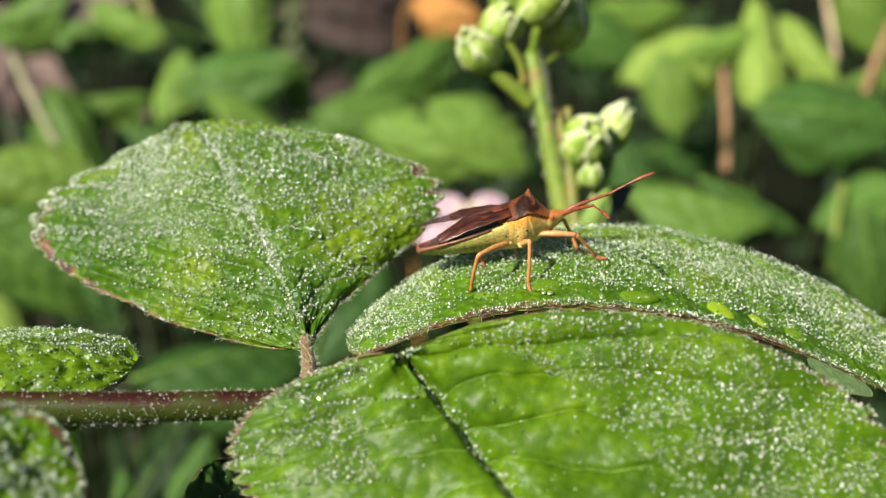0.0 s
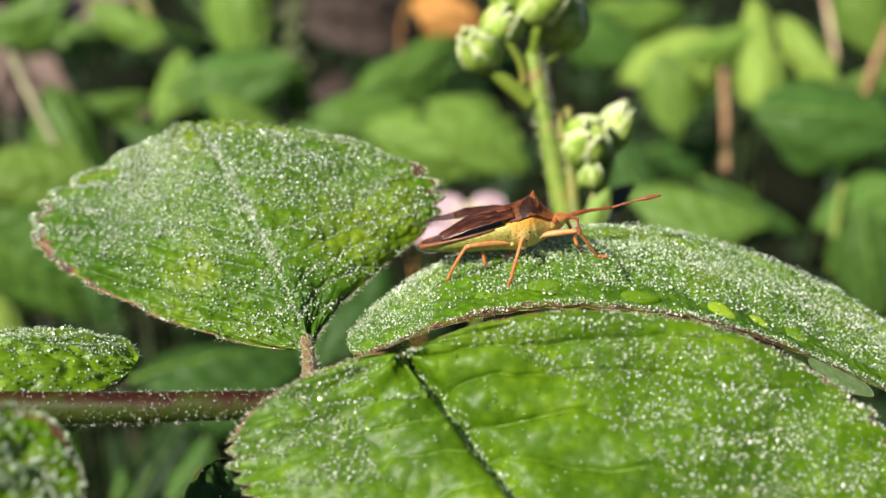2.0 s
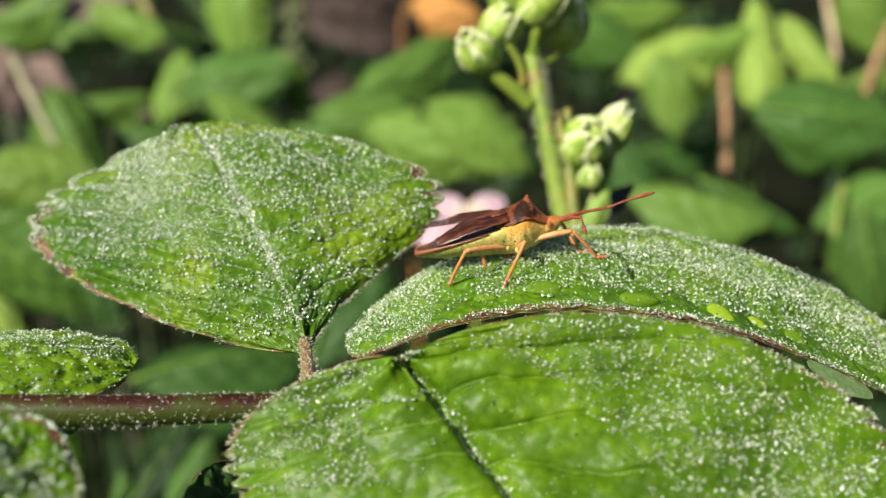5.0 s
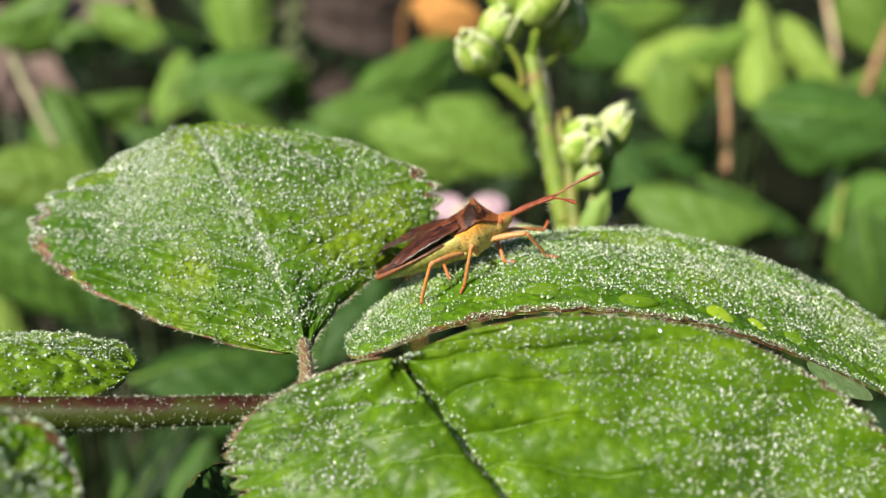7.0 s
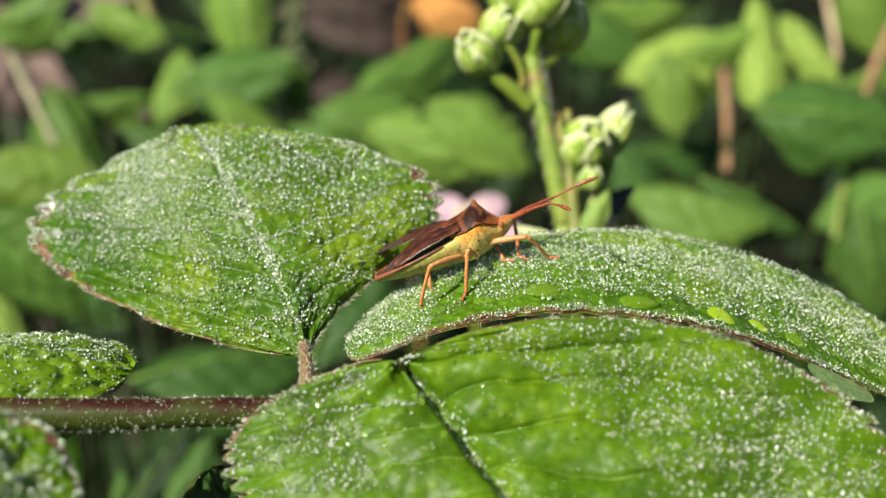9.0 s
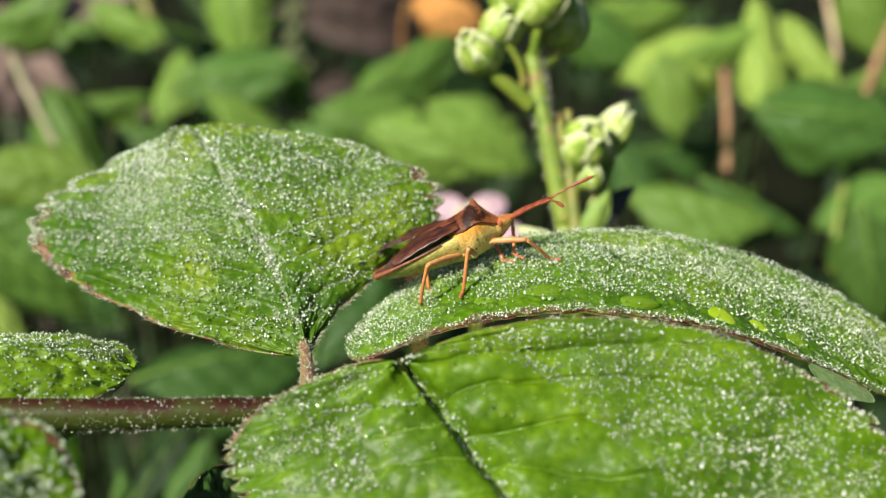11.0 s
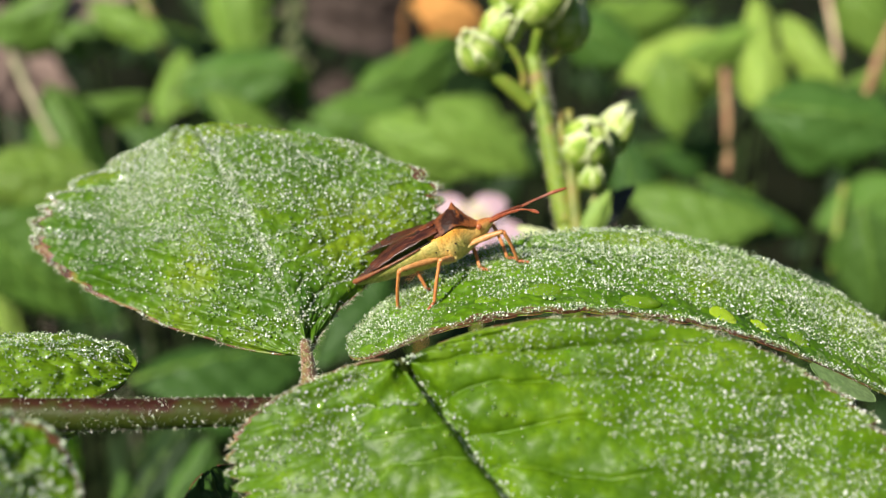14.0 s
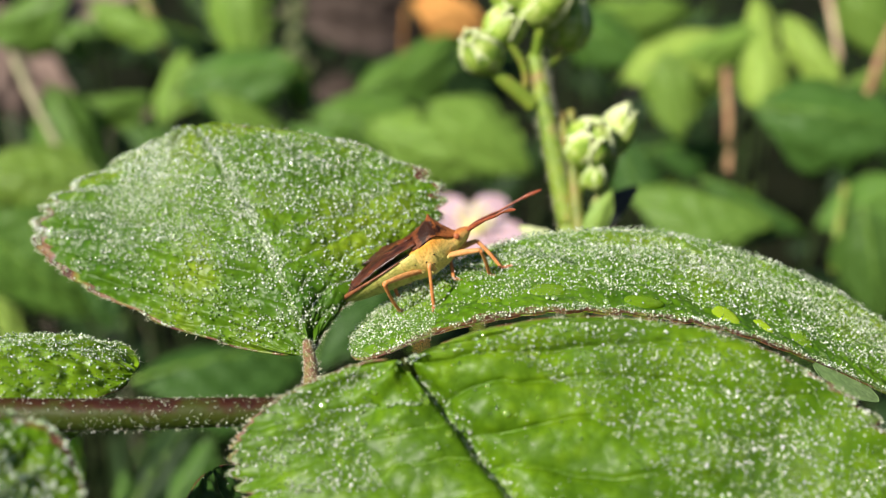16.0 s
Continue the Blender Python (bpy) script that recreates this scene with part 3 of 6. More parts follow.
bramble_leaf(BELOW, "dark bramble leaf hanging below the stem", 60, 41, hair=60, rng=RNG)
for leaf, shape, side, s0, s1, width in ((left_leaf, LEFT, -1, 0.03, 0.72, 0.07), (left_leaf, LEFT, 1, 0.08, 0.6, 0.05), (left_leaf, LEFT, 1, 0.6, 0.82, 0.14),
                                         (front_leaf, FRONT, -1, 0.05, 0.5, 0.03), (perch_leaf, PERCH, 1, 0.02, 0.45, 0.10), (perch_leaf, PERCH, 1, 0.45, 0.8, 0.05), (front_leaf, FRONT, 1, 0.3, 0.7, 0.03), (corner_leaf, CORNER, 1, 0.1, 0.98, 0.07), (corner_leaf, CORNER, -1, 0.1, 0.98, 0.07)):
    withered_edge(leaf, shape, side, s0, s1, width)
dew_on(LEFT, 9600, 0.05, 0.135, RNG, "dense fine dew on the upright leaf", 0.75, 0.3, veined=1.4)
dew_on(LEFT, 7000, 0.035, 0.085, RNG, "finest white dew on the upright leaf", 0.3, 0.3, (0.5, 0.99), (-1, -0.3))
dew_on(LEFT, 4200, 0.04, 0.095, RNG, "finest white dew on the upright leaf", 0.2, 0.3, (0.4, 0.99), (-1, -0.05))
dew_on(LEFT, 3200, 0.04, 0.11, RNG, "finest white dew on the upright leaf", 0.2, 0.3, (0.6, 0.99), (-0.1, 1))
dew_on(LEFT, 3600, 0.035, 0.08, RNG, "finest white dew on the upright leaf", 0.1, 0.3, (0.68, 0.99), (-1, -0.45))
dew_on_veins(LEFT, 0, (0,), 800, 0.04, 0.085, RNG, "white dew along the midrib", 0.3)
dew_on_veins(LEFT, 1, (1, 2, 3, 4), 330, 0.04, 0.085, RNG, "white dew along the side veins", 0.22)
dew_on_veins(LEFT, -1, (3, 4, 5, 6), 260, 0.04, 0.085, RNG, "white dew along the side veins", 0.3)
dew_on_veins(FRONT, -1, (1,), 140, 0.05, 0.13, RNG, "frosty drops along a side vein", 0.3)
dew_on(FRONT, 170, 0.04, 0.12, RNG, "frosty drops in the midrib groove", 0.2, 0.2, (0.0, 0.4), (-0.03, 0.03))
dew_on(FRONT, 90, 0.06, 0.14, RNG, "frosty drops at the leaf's base", 0.0, 0.5, (0.0, 0.02), (-0.3, 0.3))
dew_on(FRONT, 800, 0.03, 0.10, RNG, "scattered dew drops on the broad leaf", 1.0, 0.1, mat=DEW_CLEAR)
dew_on(FRONT, 2100, 0.03, 0.10, RNG, "scattered dew drops on the broad leaf", 0.95, 0.15, (0.02, 0.6), (0.35, 1), mat=DEW_CLEAR)
dew_on(FRONT, 2500, 0.035, 0.10, RNG, "scattered dew drops on the broad leaf", 0.8, 0.15, (0.05, 0.6), (-1, -0.48), mat=DEW_CLEAR)
dew_on(FRONT, 1500, 0.035, 0.11, RNG, "fine dew on the far half of the broad leaf", 0.6, 0.15, (0.4, 0.75), (0.36, 0.85), mat=DEW_CLEAR)
dew_on(FRONT, 3600, 0.035, 0.105, RNG, "fine dew on the far half of the broad leaf", 0.5, 0.15, (0.3, 0.97), (0.3, 1), mat=DEW_CLEAR)
dew_on(FRONT, 1100, 0.035, 0.095, RNG, "fine dew towards the broad leaf's base", 0.4, 0.15, (0.06, 0.34), (0.35, 0.9), mat=DEW_CLEAR)
dew_on(FRONT, 1900, 0.03, 0.09, RNG, "fine dew towards the broad leaf's edge", 0.5, 0.15, (0.1, 0.8), (0.6, 1), mat=DEW_CLEAR)
dew_on(PERCH, 10000, 0.045, 0.115, RNG, "thick white dew on the arched leaf", 0.4, 0.5, bare_edge=0.45)
dew_on(PERCH, 8500, 0.045, 0.105, RNG, "thick white dew on the arched leaf", 0.3, 0.5, (0.3, 0.97), (0.2, 0.8))
dew_on(PERCH, 13500, 0.045, 0.10, RNG, "finest white dew along the leaf's ridge", 0.1, 0.6, (0.01, 0.99), (-0.25, 0.5))
dew_on(PERCH, 3000, 0.035, 0.085, RNG, "finest white dew on the leaf's end", 0.1, 0.5, (0.005, 0.22), (-0.2, 1))
dew_on(SMALL, 1500, 0.04, 0.10, RNG, "fine dew on the small leaf", 0.6)
dew_on(SMALL, 2600, 0.035, 0.085, RNG, "frosty dew on the small leaf's upper half", 0.2, 0.3, (0.0, 0.9), (-1, 0.25))
dew_on(CORNER, 2300, 0.07, 0.15, RNG, "dew on the leaf close by", 0.5)
dew_on(UNDER, 40, 0.04, 0.1, RNG, "fine dew on the shade-coloured leaf", 0.3)
dew_on(BELOW, 300, 0.04, 0.1, RNG, "fine dew on the hanging leaf", 0.3)
for shape, count, lo, hi in ((FRONT, 55, 0.07, 0.36), (LEFT, 16, 0.2, 0.35), (SMALL, 16, 0.2, 0.45), (PERCH, 30, 0.2, 0.5)):
    s, w = RNG.uniform(0.03, 0.5 if shape is FRONT else 0.9, count), RNG.uniform(-0.92, 0.92, count)
    for p, n in zip(*leaf_skin(shape, s, w)):
        big_drop(p, n, RNG.uniform(lo, hi) * MM, RNG.uniform(0.10, 0.24))

for place, normal, size, wide, turn, mat, look_of in (
        (mm(9.91, 97.05, 410.59), (0.05, -0.45, 0.88), 2.0, 0.62, 0.15, LEAF_SMOOTH, "smooth green curled lobe of a leaf edge"),
        (mm(19.08, 96.0, 409.96), (0.15, -0.5, 0.85), 2.1, 0.40, -0.25, LEAF_SMOOTH, "smooth green curled lobe of a leaf edge"),
        (mm(27.27, 96.71, 408.10), (0.0, -0.62, 0.75), 1.55, 0.66, -0.5, LEAF_LOBE, "bright smooth curled lobe of a leaf edge"),
        (mm(31.0, 96.82, 407.02), (0.0, -0.62, 0.75), 1.15, 0.6, -0.55, LEAF_LOBE, "bright smooth curled lobe of a leaf edge"),
        (mm(35.08, 96.86, 405.4), (0.25, -0.6, 0.75), 1.4, 0.8, -0.9, LEAF_SMOOTH, "smooth green curled lobe of a leaf edge"),
        (mm(4.2, 96.2, 410.1), (-0.1, -0.45, 0.88), 1.2, 0.5, 0.2, LEAF_SMOOTH, "smooth green curled lobe of a leaf edge")):
    v, f = ball((0, 0, 0), (1.0, wide, 0.28), 20, 12)
    v = [Vector((p.x, p.y * (1 - 0.35 * p.x), p.z * (1 + 0.25 * p.x))) for p in v]
    lobe = tagged(new("curled_leaf_lobe", mesh_from("curled_leaf_lobe", v, f, mat)), look_of, "leaf lobe", "curled lobes of the leaf edge")
    lobe.matrix_world = Matrix.LocRotScale(place, Vector(normal).to_track_quat("Z", "Y") @ Euler((0, 0, turn)).to_quaternion(), (size * MM, size * MM, size * MM))
for place, r, flat, mat in ((mm(9.7, 95.3, 410.85), 0.24, 0.5, GLINTING), (mm(10.3, 95.2, 410.85), 0.30, 0.45, GLINTING), (mm(15.3, 95.2, 410.45), 0.28, 0.4, GLINTING), (mm(22.1, 94.7, 409.1), 0.5, 0.3, CLEAR), (mm(13.2, 94.9, 410.4), 0.45, 0.3, CLEAR)):
    big_drop(place, (-0.15, -0.6, 0.8), r * MM, flat, mat)


# ---- stem and leaf stalks ----
def stem():
    ob = thing("bramble_shoot", "reddish green hairy bramble stem with tiny dew drops", "stem")
    s = np.linspace(0, 1, 60)
    root = bezier([mm(-190, 150, -10), mm(-170, 120, 300), mm(-95, 88, 452), mm(-44.89, 80.28, 407.42)], np.linspace(0, 1, 30))
    v, f = tube([Vector(p) for p in root], np.linspace(2.2, 1.3, 30) * MM, 14)
    part("cane", mesh_from("cane", v, f, STEM), ob)
    path = bezier([mm(-44.89, 80.28, 407.42), mm(-34.23, 79.35, 406.33), mm(-23.83, 79.65, 407.17), mm(-12.62, 80.54, 406.69)], s)
    path = np.concatenate([path, bezier([mm(-12.62, 80.54, 406.69), mm(-8.85, 81.06, 406.63), mm(-4.49, 80.97, 407.86), mm(-2.83, 80.42, 410.15)], s[6:])])
    rad = np.interp(np.linspace(0, 1, len(path)), [0, 0.25, 0.5, 0.62, 1.0], [1.30, 1.36, 1.18, 0.9, 0.5]) * MM
    v, f = tube([Vector(p) for p in path], rad, 20)
    part("cane", mesh_from("cane", v, f, STEM), ob)
    path2 = bezier([mm(-11.08, 81.95, 406.16), mm(-11.97, 86.24, 406.25), mm(-12.47, 90.37, 405.92), mm(-13.41, 94.78, 406.32)], np.linspace(0, 1, 20))
    v, f = tube([Vector(p) for p in path2], np.linspace(0.95, 0.5, 20) * MM, 12)
    part("leaf_stalk", mesh_from("leaf_stalk", v, f, PETIOLE), ob, "pinkish hairy leaf stalk")
    for pts, r0, r1 in (([mm(-2.84, 80.69, 410.01), mm(-3.92, 84.48, 407.26), mm(-6.08, 91.00, 404.73), mm(-8.51, 96.29, 404.64)], 0.35, 0.2), ([mm(-2.84, 80.69, 410.01), mm(-2.92, 80.35, 410.55), mm(-3.23, 80.06, 411.21), mm(-3.54, 79.90, 411.65)], 0.5, 0.45),
                        ([mm(-44.89, 80.28, 407.42), mm(-46.11, 81.42, 407.63), mm(-46.60, 82.28, 408.53), mm(-46.47, 83.13, 409.40)], 0.6, 0.4), ([mm(-44.89, 80.28, 407.42), mm(-44.91, 81.06, 406.63), mm(-44.87, 84.74, 405.06), mm(-42.91, 85.72, 404.82)], 0.6, 0.4),
                        ([mm(-44.89, 80.28, 407.42), mm(-44.36, 73.14, 411.21), mm(-43.93, 67.04, 411.97), mm(-40.06, 61.24, 415.05)], 0.7, 0.5), ([mm(-10.77, 81.06, 406.63), mm(-10.89, 80.48, 402.14), mm(-12.83, 78.49, 396.66), mm(-15.26, 77.82, 394.83)], 0.7, 0.5)):
        p = bezier(pts, np.linspace(0, 1, 14))
        v, f = tube([Vector(q) for q in p], np.linspace(r0, r1, 14) * MM, 10)
        part("leaf_stalk", mesh_from("leaf_stalk", v, f, STEM), ob)
    rng = np.random.default_rng(3)
    for pth, rd, count in ((path[:60], rad[:60], 420), (path2, np.linspace(0.95, 0.5, 20) * MM, 260)):
        k = rng.integers(0, len(pth) - 1, count)
        fr = rng.random(count)[:, None]
        base = pth[k] * (1 - fr) + pth[k + 1] * fr
        d = pth[k + 1] - pth[k]
        d /= np.linalg.norm(d, axis=1, keepdims=True)
        o = np.cross(d, rng.normal(size=d.shape))
        o /= np.linalg.norm(o, axis=1, keepdims=True)
        part("fine_hair", hair_mesh(base + o * (rd[k][:, None] * 0.97), o + 0.4 * rng.normal(size=o.shape), rng, 0.15, 0.5), ob, "short pale hairs")
        tagged(ob.children[-1], kind="stuff")
    k = rng.integers(0, 19, 420)
    o = rng.normal(size=(420, 3))
    o /= np.linalg.norm(o, axis=1, keepdims=True)
    tagged(new("dew_drops", drops_mesh("dew_drops", path2[k] + (path2[k + 1] - path2[k]) * rng.random((420, 1)) + o * (np.interp(k, [0, 19], [0.98, 0.55])[:, None] * MM), rng.uniform(0.04, 0.09, 420) * MM, DEW, 1)), "tiny dew drops on the pinkish leaf stalk", "dew", kind="stuff")
    count = 900
    k = rng.integers(0, 58, count)
    o = np.cross(path[k + 1] - path[k], rng.normal(size=(count, 3)))
    o /= np.linalg.norm(o, axis=1, keepdims=True)
    c = path[k] + (path[k + 1] - path[k]) * rng.random((count, 1)) + o * (rad[k][:, None] + rng.random((count, 1)) ** 2 * 0.3 * MM)
    tagged(new("dew_drops", drops_mesh("dew_drops", c, rng.uniform(0.04, 0.085, count) * MM, DEW, 1)), "tiny dew drops on the red stem", "dew", kind="stuff")


stem()


# ---- flower stalk with buds ----
def tapered(pts, r0, r1, n=16, sides=10):
    p = bezier(pts, np.linspace(0, 1, n))
    return tube([Vector(q) for q in p], np.linspace(r0, r1, n) * MM, sides)


def bud(parent, place, axis, r, rng, open_tips=False):
    """A closed bramble bud: ribbed calyx of five felted sepals round a core."""
    q = Vector(axis).normalized().to_track_quat("Z", "Y")
    M = Matrix.LocRotScale(Vector(place), q, (r, r, r))
    v, f = ball((0, 0, 0), (0.86, 0.86, 1.0), 14, 9)
    core = part("bud", mesh_from("bud", [M @ p for p in v], f, BUD), parent)
    for k in range(5):
        a0 = 2 * math.pi * k / 5 + rng.uniform(-0.1, 0.1)
        pts, nu, nv = [], 9, 7
        flare = rng.uniform(0.2, 0.9) if open_tips else rng.uniform(-0.05, 0.12)
        for i in range(nu):
            u = i / (nu - 1)
            th = math.pi * (0.93 - 0.80 * u)
            half = 0.72 * (1 - max(0.0, u - 0.45) ** 2 / 0.36) ** 0.8 + 0.10
            for j in range(nv):
                t = (j / (nv - 1) - 0.5) * 2
                rr = 0.93 + 0.10 * (1 - t * t) + max(0.0, u - 0.6) * flare * 1.2
                pts.append(Vector((rr * math.sin(th) * math.cos(a0 + t * half), rr * math.sin(th) * math.sin(a0 + t * half),
                                   1.08 * rr * math.cos(th) + (0.42 * max(0.0, u - 0.7) * 3.3 * (0.4 + flare) if open_tips else 0.5 * max(0.0, u - 0.7)))))
        fs = [(i * nv + j, i * nv + j + 1, (i + 1) * nv + j + 1, (i + 1) * nv + j) for i in range(nu - 1) for j in range(nv - 1)]
        low = [p * 0.95 for p in pts]
        o = len(pts)
        ring = [j for j in range(nv)] + [i * nv + nv - 1 for i in range(1, nu)] + [(nu - 1) * nv + j for j in range(nv - 2, -1, -1)] + [i * nv for i in range(nu - 2, 0, -1)]
        fs += [tuple(x + o for x in reversed(q4)) for q4 in fs[: (nu - 1) * (nv - 1)]]
        fs += [(ring[i], ring[(i + 1) % len(ring)], ring[(i + 1) % len(ring)] + o, ring[i] + o) for i in range(len(ring))]
        part("sepal", mesh_from("sepal", [M @ p for p in pts + low], fs, BUD), core, "green sepal")
        rim = [M @ (pts[i] * 1.01) for i in ring[nv + 1:2 * nu + nv - 1] if i < len(pts)]
        v, f = tube(rim, 0.085 * r, 5)
        part("sepal_edge", mesh_from("sepal_edge", v, f, BUD_FELT), core, "white felted sepal edge")
    return core


def flower_stalk():
    rng = np.random.default_rng(11)
    ob = thing("flower_stalk", "upright pale green bramble flower stalk with closed buds", "flower stalk")
    for pts, r0, r1, lab in (
            ([mm(38, 132, -10), mm(37, 145, 180), mm(19.68, 140.11, 392.28), mm(17.28, 143.66, 402.05)], 2.4, 1.7, "stalk"),
            ([mm(17.28, 143.61, 401.90), mm(16.08, 145.31, 406.56), mm(14.24, 148.86, 416.33), mm(12.48, 151.87, 424.60)], 1.7, 1.35, "stalk"),
            ([mm(12.48, 149.27, 417.46), mm(10.42, 149.07, 419.52), mm(7.98, 148.71, 421.19), mm(5.58, 148.63, 423.58)], 1.4, 1.15, "branch"),
            ([mm(11.28, 150.23, 420.09), mm(11.77, 150.02, 422.14), mm(10.35, 149.93, 424.53), mm(8.72, 149.70, 426.53)], 0.7, 0.6, "branch"),
            ([mm(12.64, 151.60, 423.85), mm(12.80, 151.38, 425.87), mm(13.12, 150.88, 427.13), mm(13.43, 150.51, 428.75)], 1.1, 1.0, "branch"),
            ([mm(13.35, 151.99, 422.58), mm(15.05, 153.02, 422.80), mm(16.66, 153.58, 424.32), mm(17.47, 154.41, 426.60)], 1.0, 0.9, "branch"),
            ([mm(19.05, 140.61, 398.91), mm(17.81, 144.44, 406.82), mm(17.81, 146.35, 412.05), mm(17.57, 148.25, 417.28)], 1.25, 0.6, "side_stalk"),
            ([mm(18.37, 144.17, 406.07), mm(19.96, 145.26, 409.06), mm(20.75, 146.07, 411.30), mm(20.75, 146.62, 412.80)], 0.9, 0.8, "branch"),
            ([mm(18.98, 144.15, 401.04), mm(22.33, 146.66, 405.31), mm(24.35, 148.04, 409.11), mm(23.94, 149.43, 412.91)], 1.2, 0.9, "branch")):
        v, f = tapered(pts, r0 * 0.86, r1 * 0.86)
        part("branch" if lab == "side_stalk" else lab, mesh_from(lab, v, f, STALK_RED if lab == "side_stalk" else STALK), ob)
    for place, axis, r, op in (
            (mm(5.03, 149.11, 424.91), (-0.6, -0.5, 0.8), 3.5, False), (mm(8.20, 151.4, 428.2), (0.5, -0.7, 0.8), 3.4, False),
            (mm(13.35, 152.2, 431.4), (0.75, -0.6, 0.7), 4.4, True), (mm(17.57, 155.73, 427.61), (0.3, 0.2, 1), 4.0, False),
            (mm(9.56, 153.04, 433.07), (-0.2, 0, 1), 4.0, False),
            (mm(20.08, 145.85, 412.82), (0.15, -0.75, 0.66), 4.3, False), (mm(23.94, 149.43, 412.91), (0.5, 0.1, 1), 3.0, True),
            (mm(20.74, 143.20, 408.67), (0, -0.3, 1), 1.9, False)):
        bud(ob, place, axis, r * 0.88 * MM, rng, op)
    # narrow leaflets below the buds
    for mid, lft, rgt, mat, lab in (
            ([mm(19.33, 140.30, 400.69), mm(20.38, 139.98, 402.46), mm(21.55, 140.78, 404.66), mm(23.10, 142.71, 407.34)], mm(-1.61, 1.12, 0.16), mm(1.61, 0.70, -1.01), LEAF_PALE, "pale green bract"),
            ([mm(22.33, 148.13, 412.58), mm(23.61, 147.71, 414.32), mm(25.05, 148.33, 416.05), mm(26.35, 151.10, 417.80)], mm(-1.93, 1.32, 0.71), mm(1.28, 1.55, -1.59), BUD_FELT, "pale green pointed sepal"),
            ([mm(17.79, 144.35, 410.95), mm(16.89, 144.18, 413.42), mm(16.58, 144.85, 415.25), mm(16.22, 146.72, 417.46)], mm(-0.79, 0.89, -0.49), mm(1.11, 1.88, -0.68), STALK_RED, "reddish pointed sepal"),
            ([mm(20.59, 143.60, 399.53), mm(22.73, 145.55, 402.27), mm(24.80, 147.18, 404.37), mm(27.83, 148.60, 406.08)], mm(-1.25, 1.37, 0.83), mm(1.25, 0.51, -1.52), DARK_LEAF, "dark wilted bract"),
            ([mm(16.21, 133.67, 402.07), mm(14.23, 132.93, 402.97), mm(11.91, 132.29, 404.13), mm(9.47, 132.64, 405.11)], mm(0.45, 1.27, 0.57), mm(-0.30, -1.30, -0.64), BUD_FELT, "pale downy bract")):
        sh = dict(mid=mid, left=(lft, lft, mm(0, 0, 0)), right=(rgt, rgt, mm(0, 0, 0)), blunt=0.8, teeth=5, tooth=0.02, veins=5, quilt=0.2 * MM, seed=1.0, crease=0.9, flip=1)
        part("bract", blade_mesh(sh, 24, 11, mat, 0.3 * MM), ob, lab)
    p = bezier([mm(19.68, 140.11, 392.28), mm(17.28, 143.39, 401.30), mm(15.04, 147.49, 412.57), mm(12.48, 151.87, 424.60)], rng.random(1100))
    o = rng.normal(size=(1100, 3))
    o /= np.linalg.norm(o, axis=1, keepdims=True)
    part("fine_hair", hair_mesh(p + o * 1.15 * MM, o, rng, 0.5, 1.2, 2.4), ob, "short pale hairs")
    tagged(ob.children[-1], kind="stuff")


flower_stalk()


# ---- pink flower behind the bug ----
def pink_flower():
    c = mm(6.80, 241.60, 367.40)
    ob = thing("bramble_flower", "open pink bramble flower with yellowish centre", "flower", place=c)
    q = Vector((0.05, -0.45, 0.88)).normalized().to_track_quat("Z", "Y").to_matrix().to_4x4()
    for k in range(5):
        a = 2 * math.pi * (k + 0.75) / 5
        d, e = Vector((math.cos(a), math.sin(a), 0)), Vector((-math.sin(a), math.cos(a), 0))
        sh = dict(mid=[q @ (d * 1.5 * MM), q @ (d * 5.6 * MM + Vector((0, 0, 1.5 * MM))), q @ (d * 9.8 * MM + Vector((0, 0, 1.5 * MM))), q @ (d * 13.6 * MM)],
                  left=(q @ (e * -3.4 * MM), q @ (e * -4.6 * MM), Vector()), right=(q @ (e * 3.4 * MM), q @ (e * 4.6 * MM), Vector()),
                  blunt=0.5, teeth=3, tooth=0.03, veins=5, quilt=0.25 * MM, seed=k * 1.0, crease=0.5, flip=-1)
        part("petal", blade_mesh(sh, 20, 13, PETAL, 0.2 * MM), ob)
    v, f = ball((0, 0, 0), (3.0 * MM, 3.0 * MM, 2.4 * MM), 14, 8)
    part("centre", mesh_from("centre", [q @ p for p in v], f, STAMEN), ob, "greenish yellow centre of stamens")
    rng = np.random.default_rng(4)
    for k in range(40):
        a = rng.uniform(0, 6.28)
        d = Vector((math.cos(a), math.sin(a), 0))
        v, f = tube([q @ (d * 1.2 * MM), q @ (d * 3.0 * MM + Vector((0, 0, 3 * MM))), q @ (d * 4.2 * MM + Vector((0, 0, 4.8 * MM)))], [0.14 * MM, 0.12 * MM, 0.28 * MM], 5)
        part("stamen", mesh_from("stamen", v, f, STAMEN), ob)
    v, f = tapered([(0, 0, 0), mm(2, 6, -24), mm(6, 14, -120), mm(10, 20, -330)], 0.9, 1.3)
    part("stalk", mesh_from("stalk", v, f, STALK), ob)


pink_flower()


# ---- undergrowth behind, out of focus ----
def far_shape(axis, side, normal, L, W, droop, seed, fold=0.0):
    a, s, n = Vector(axis), Vector(side), Vector(normal)
    return dict(mid=[a * (-0.5 * L), a * (-0.2 * L) + n * (0.06 * L), a * (0.2 * L) + n * (0.05 * L), a * (0.5 * L) - n * droop * L],
                left=(s * (-0.5 * W), s * (-0.35 * W), n * (fold * W)), right=(s * (0.5 * W), s * (0.35 * W), n * (fold * W)),
                blunt=1.05, teeth=6, tooth=0.30, veins=7, quilt=0.03 * L, seed=seed, crease=0.9, flip=-1)


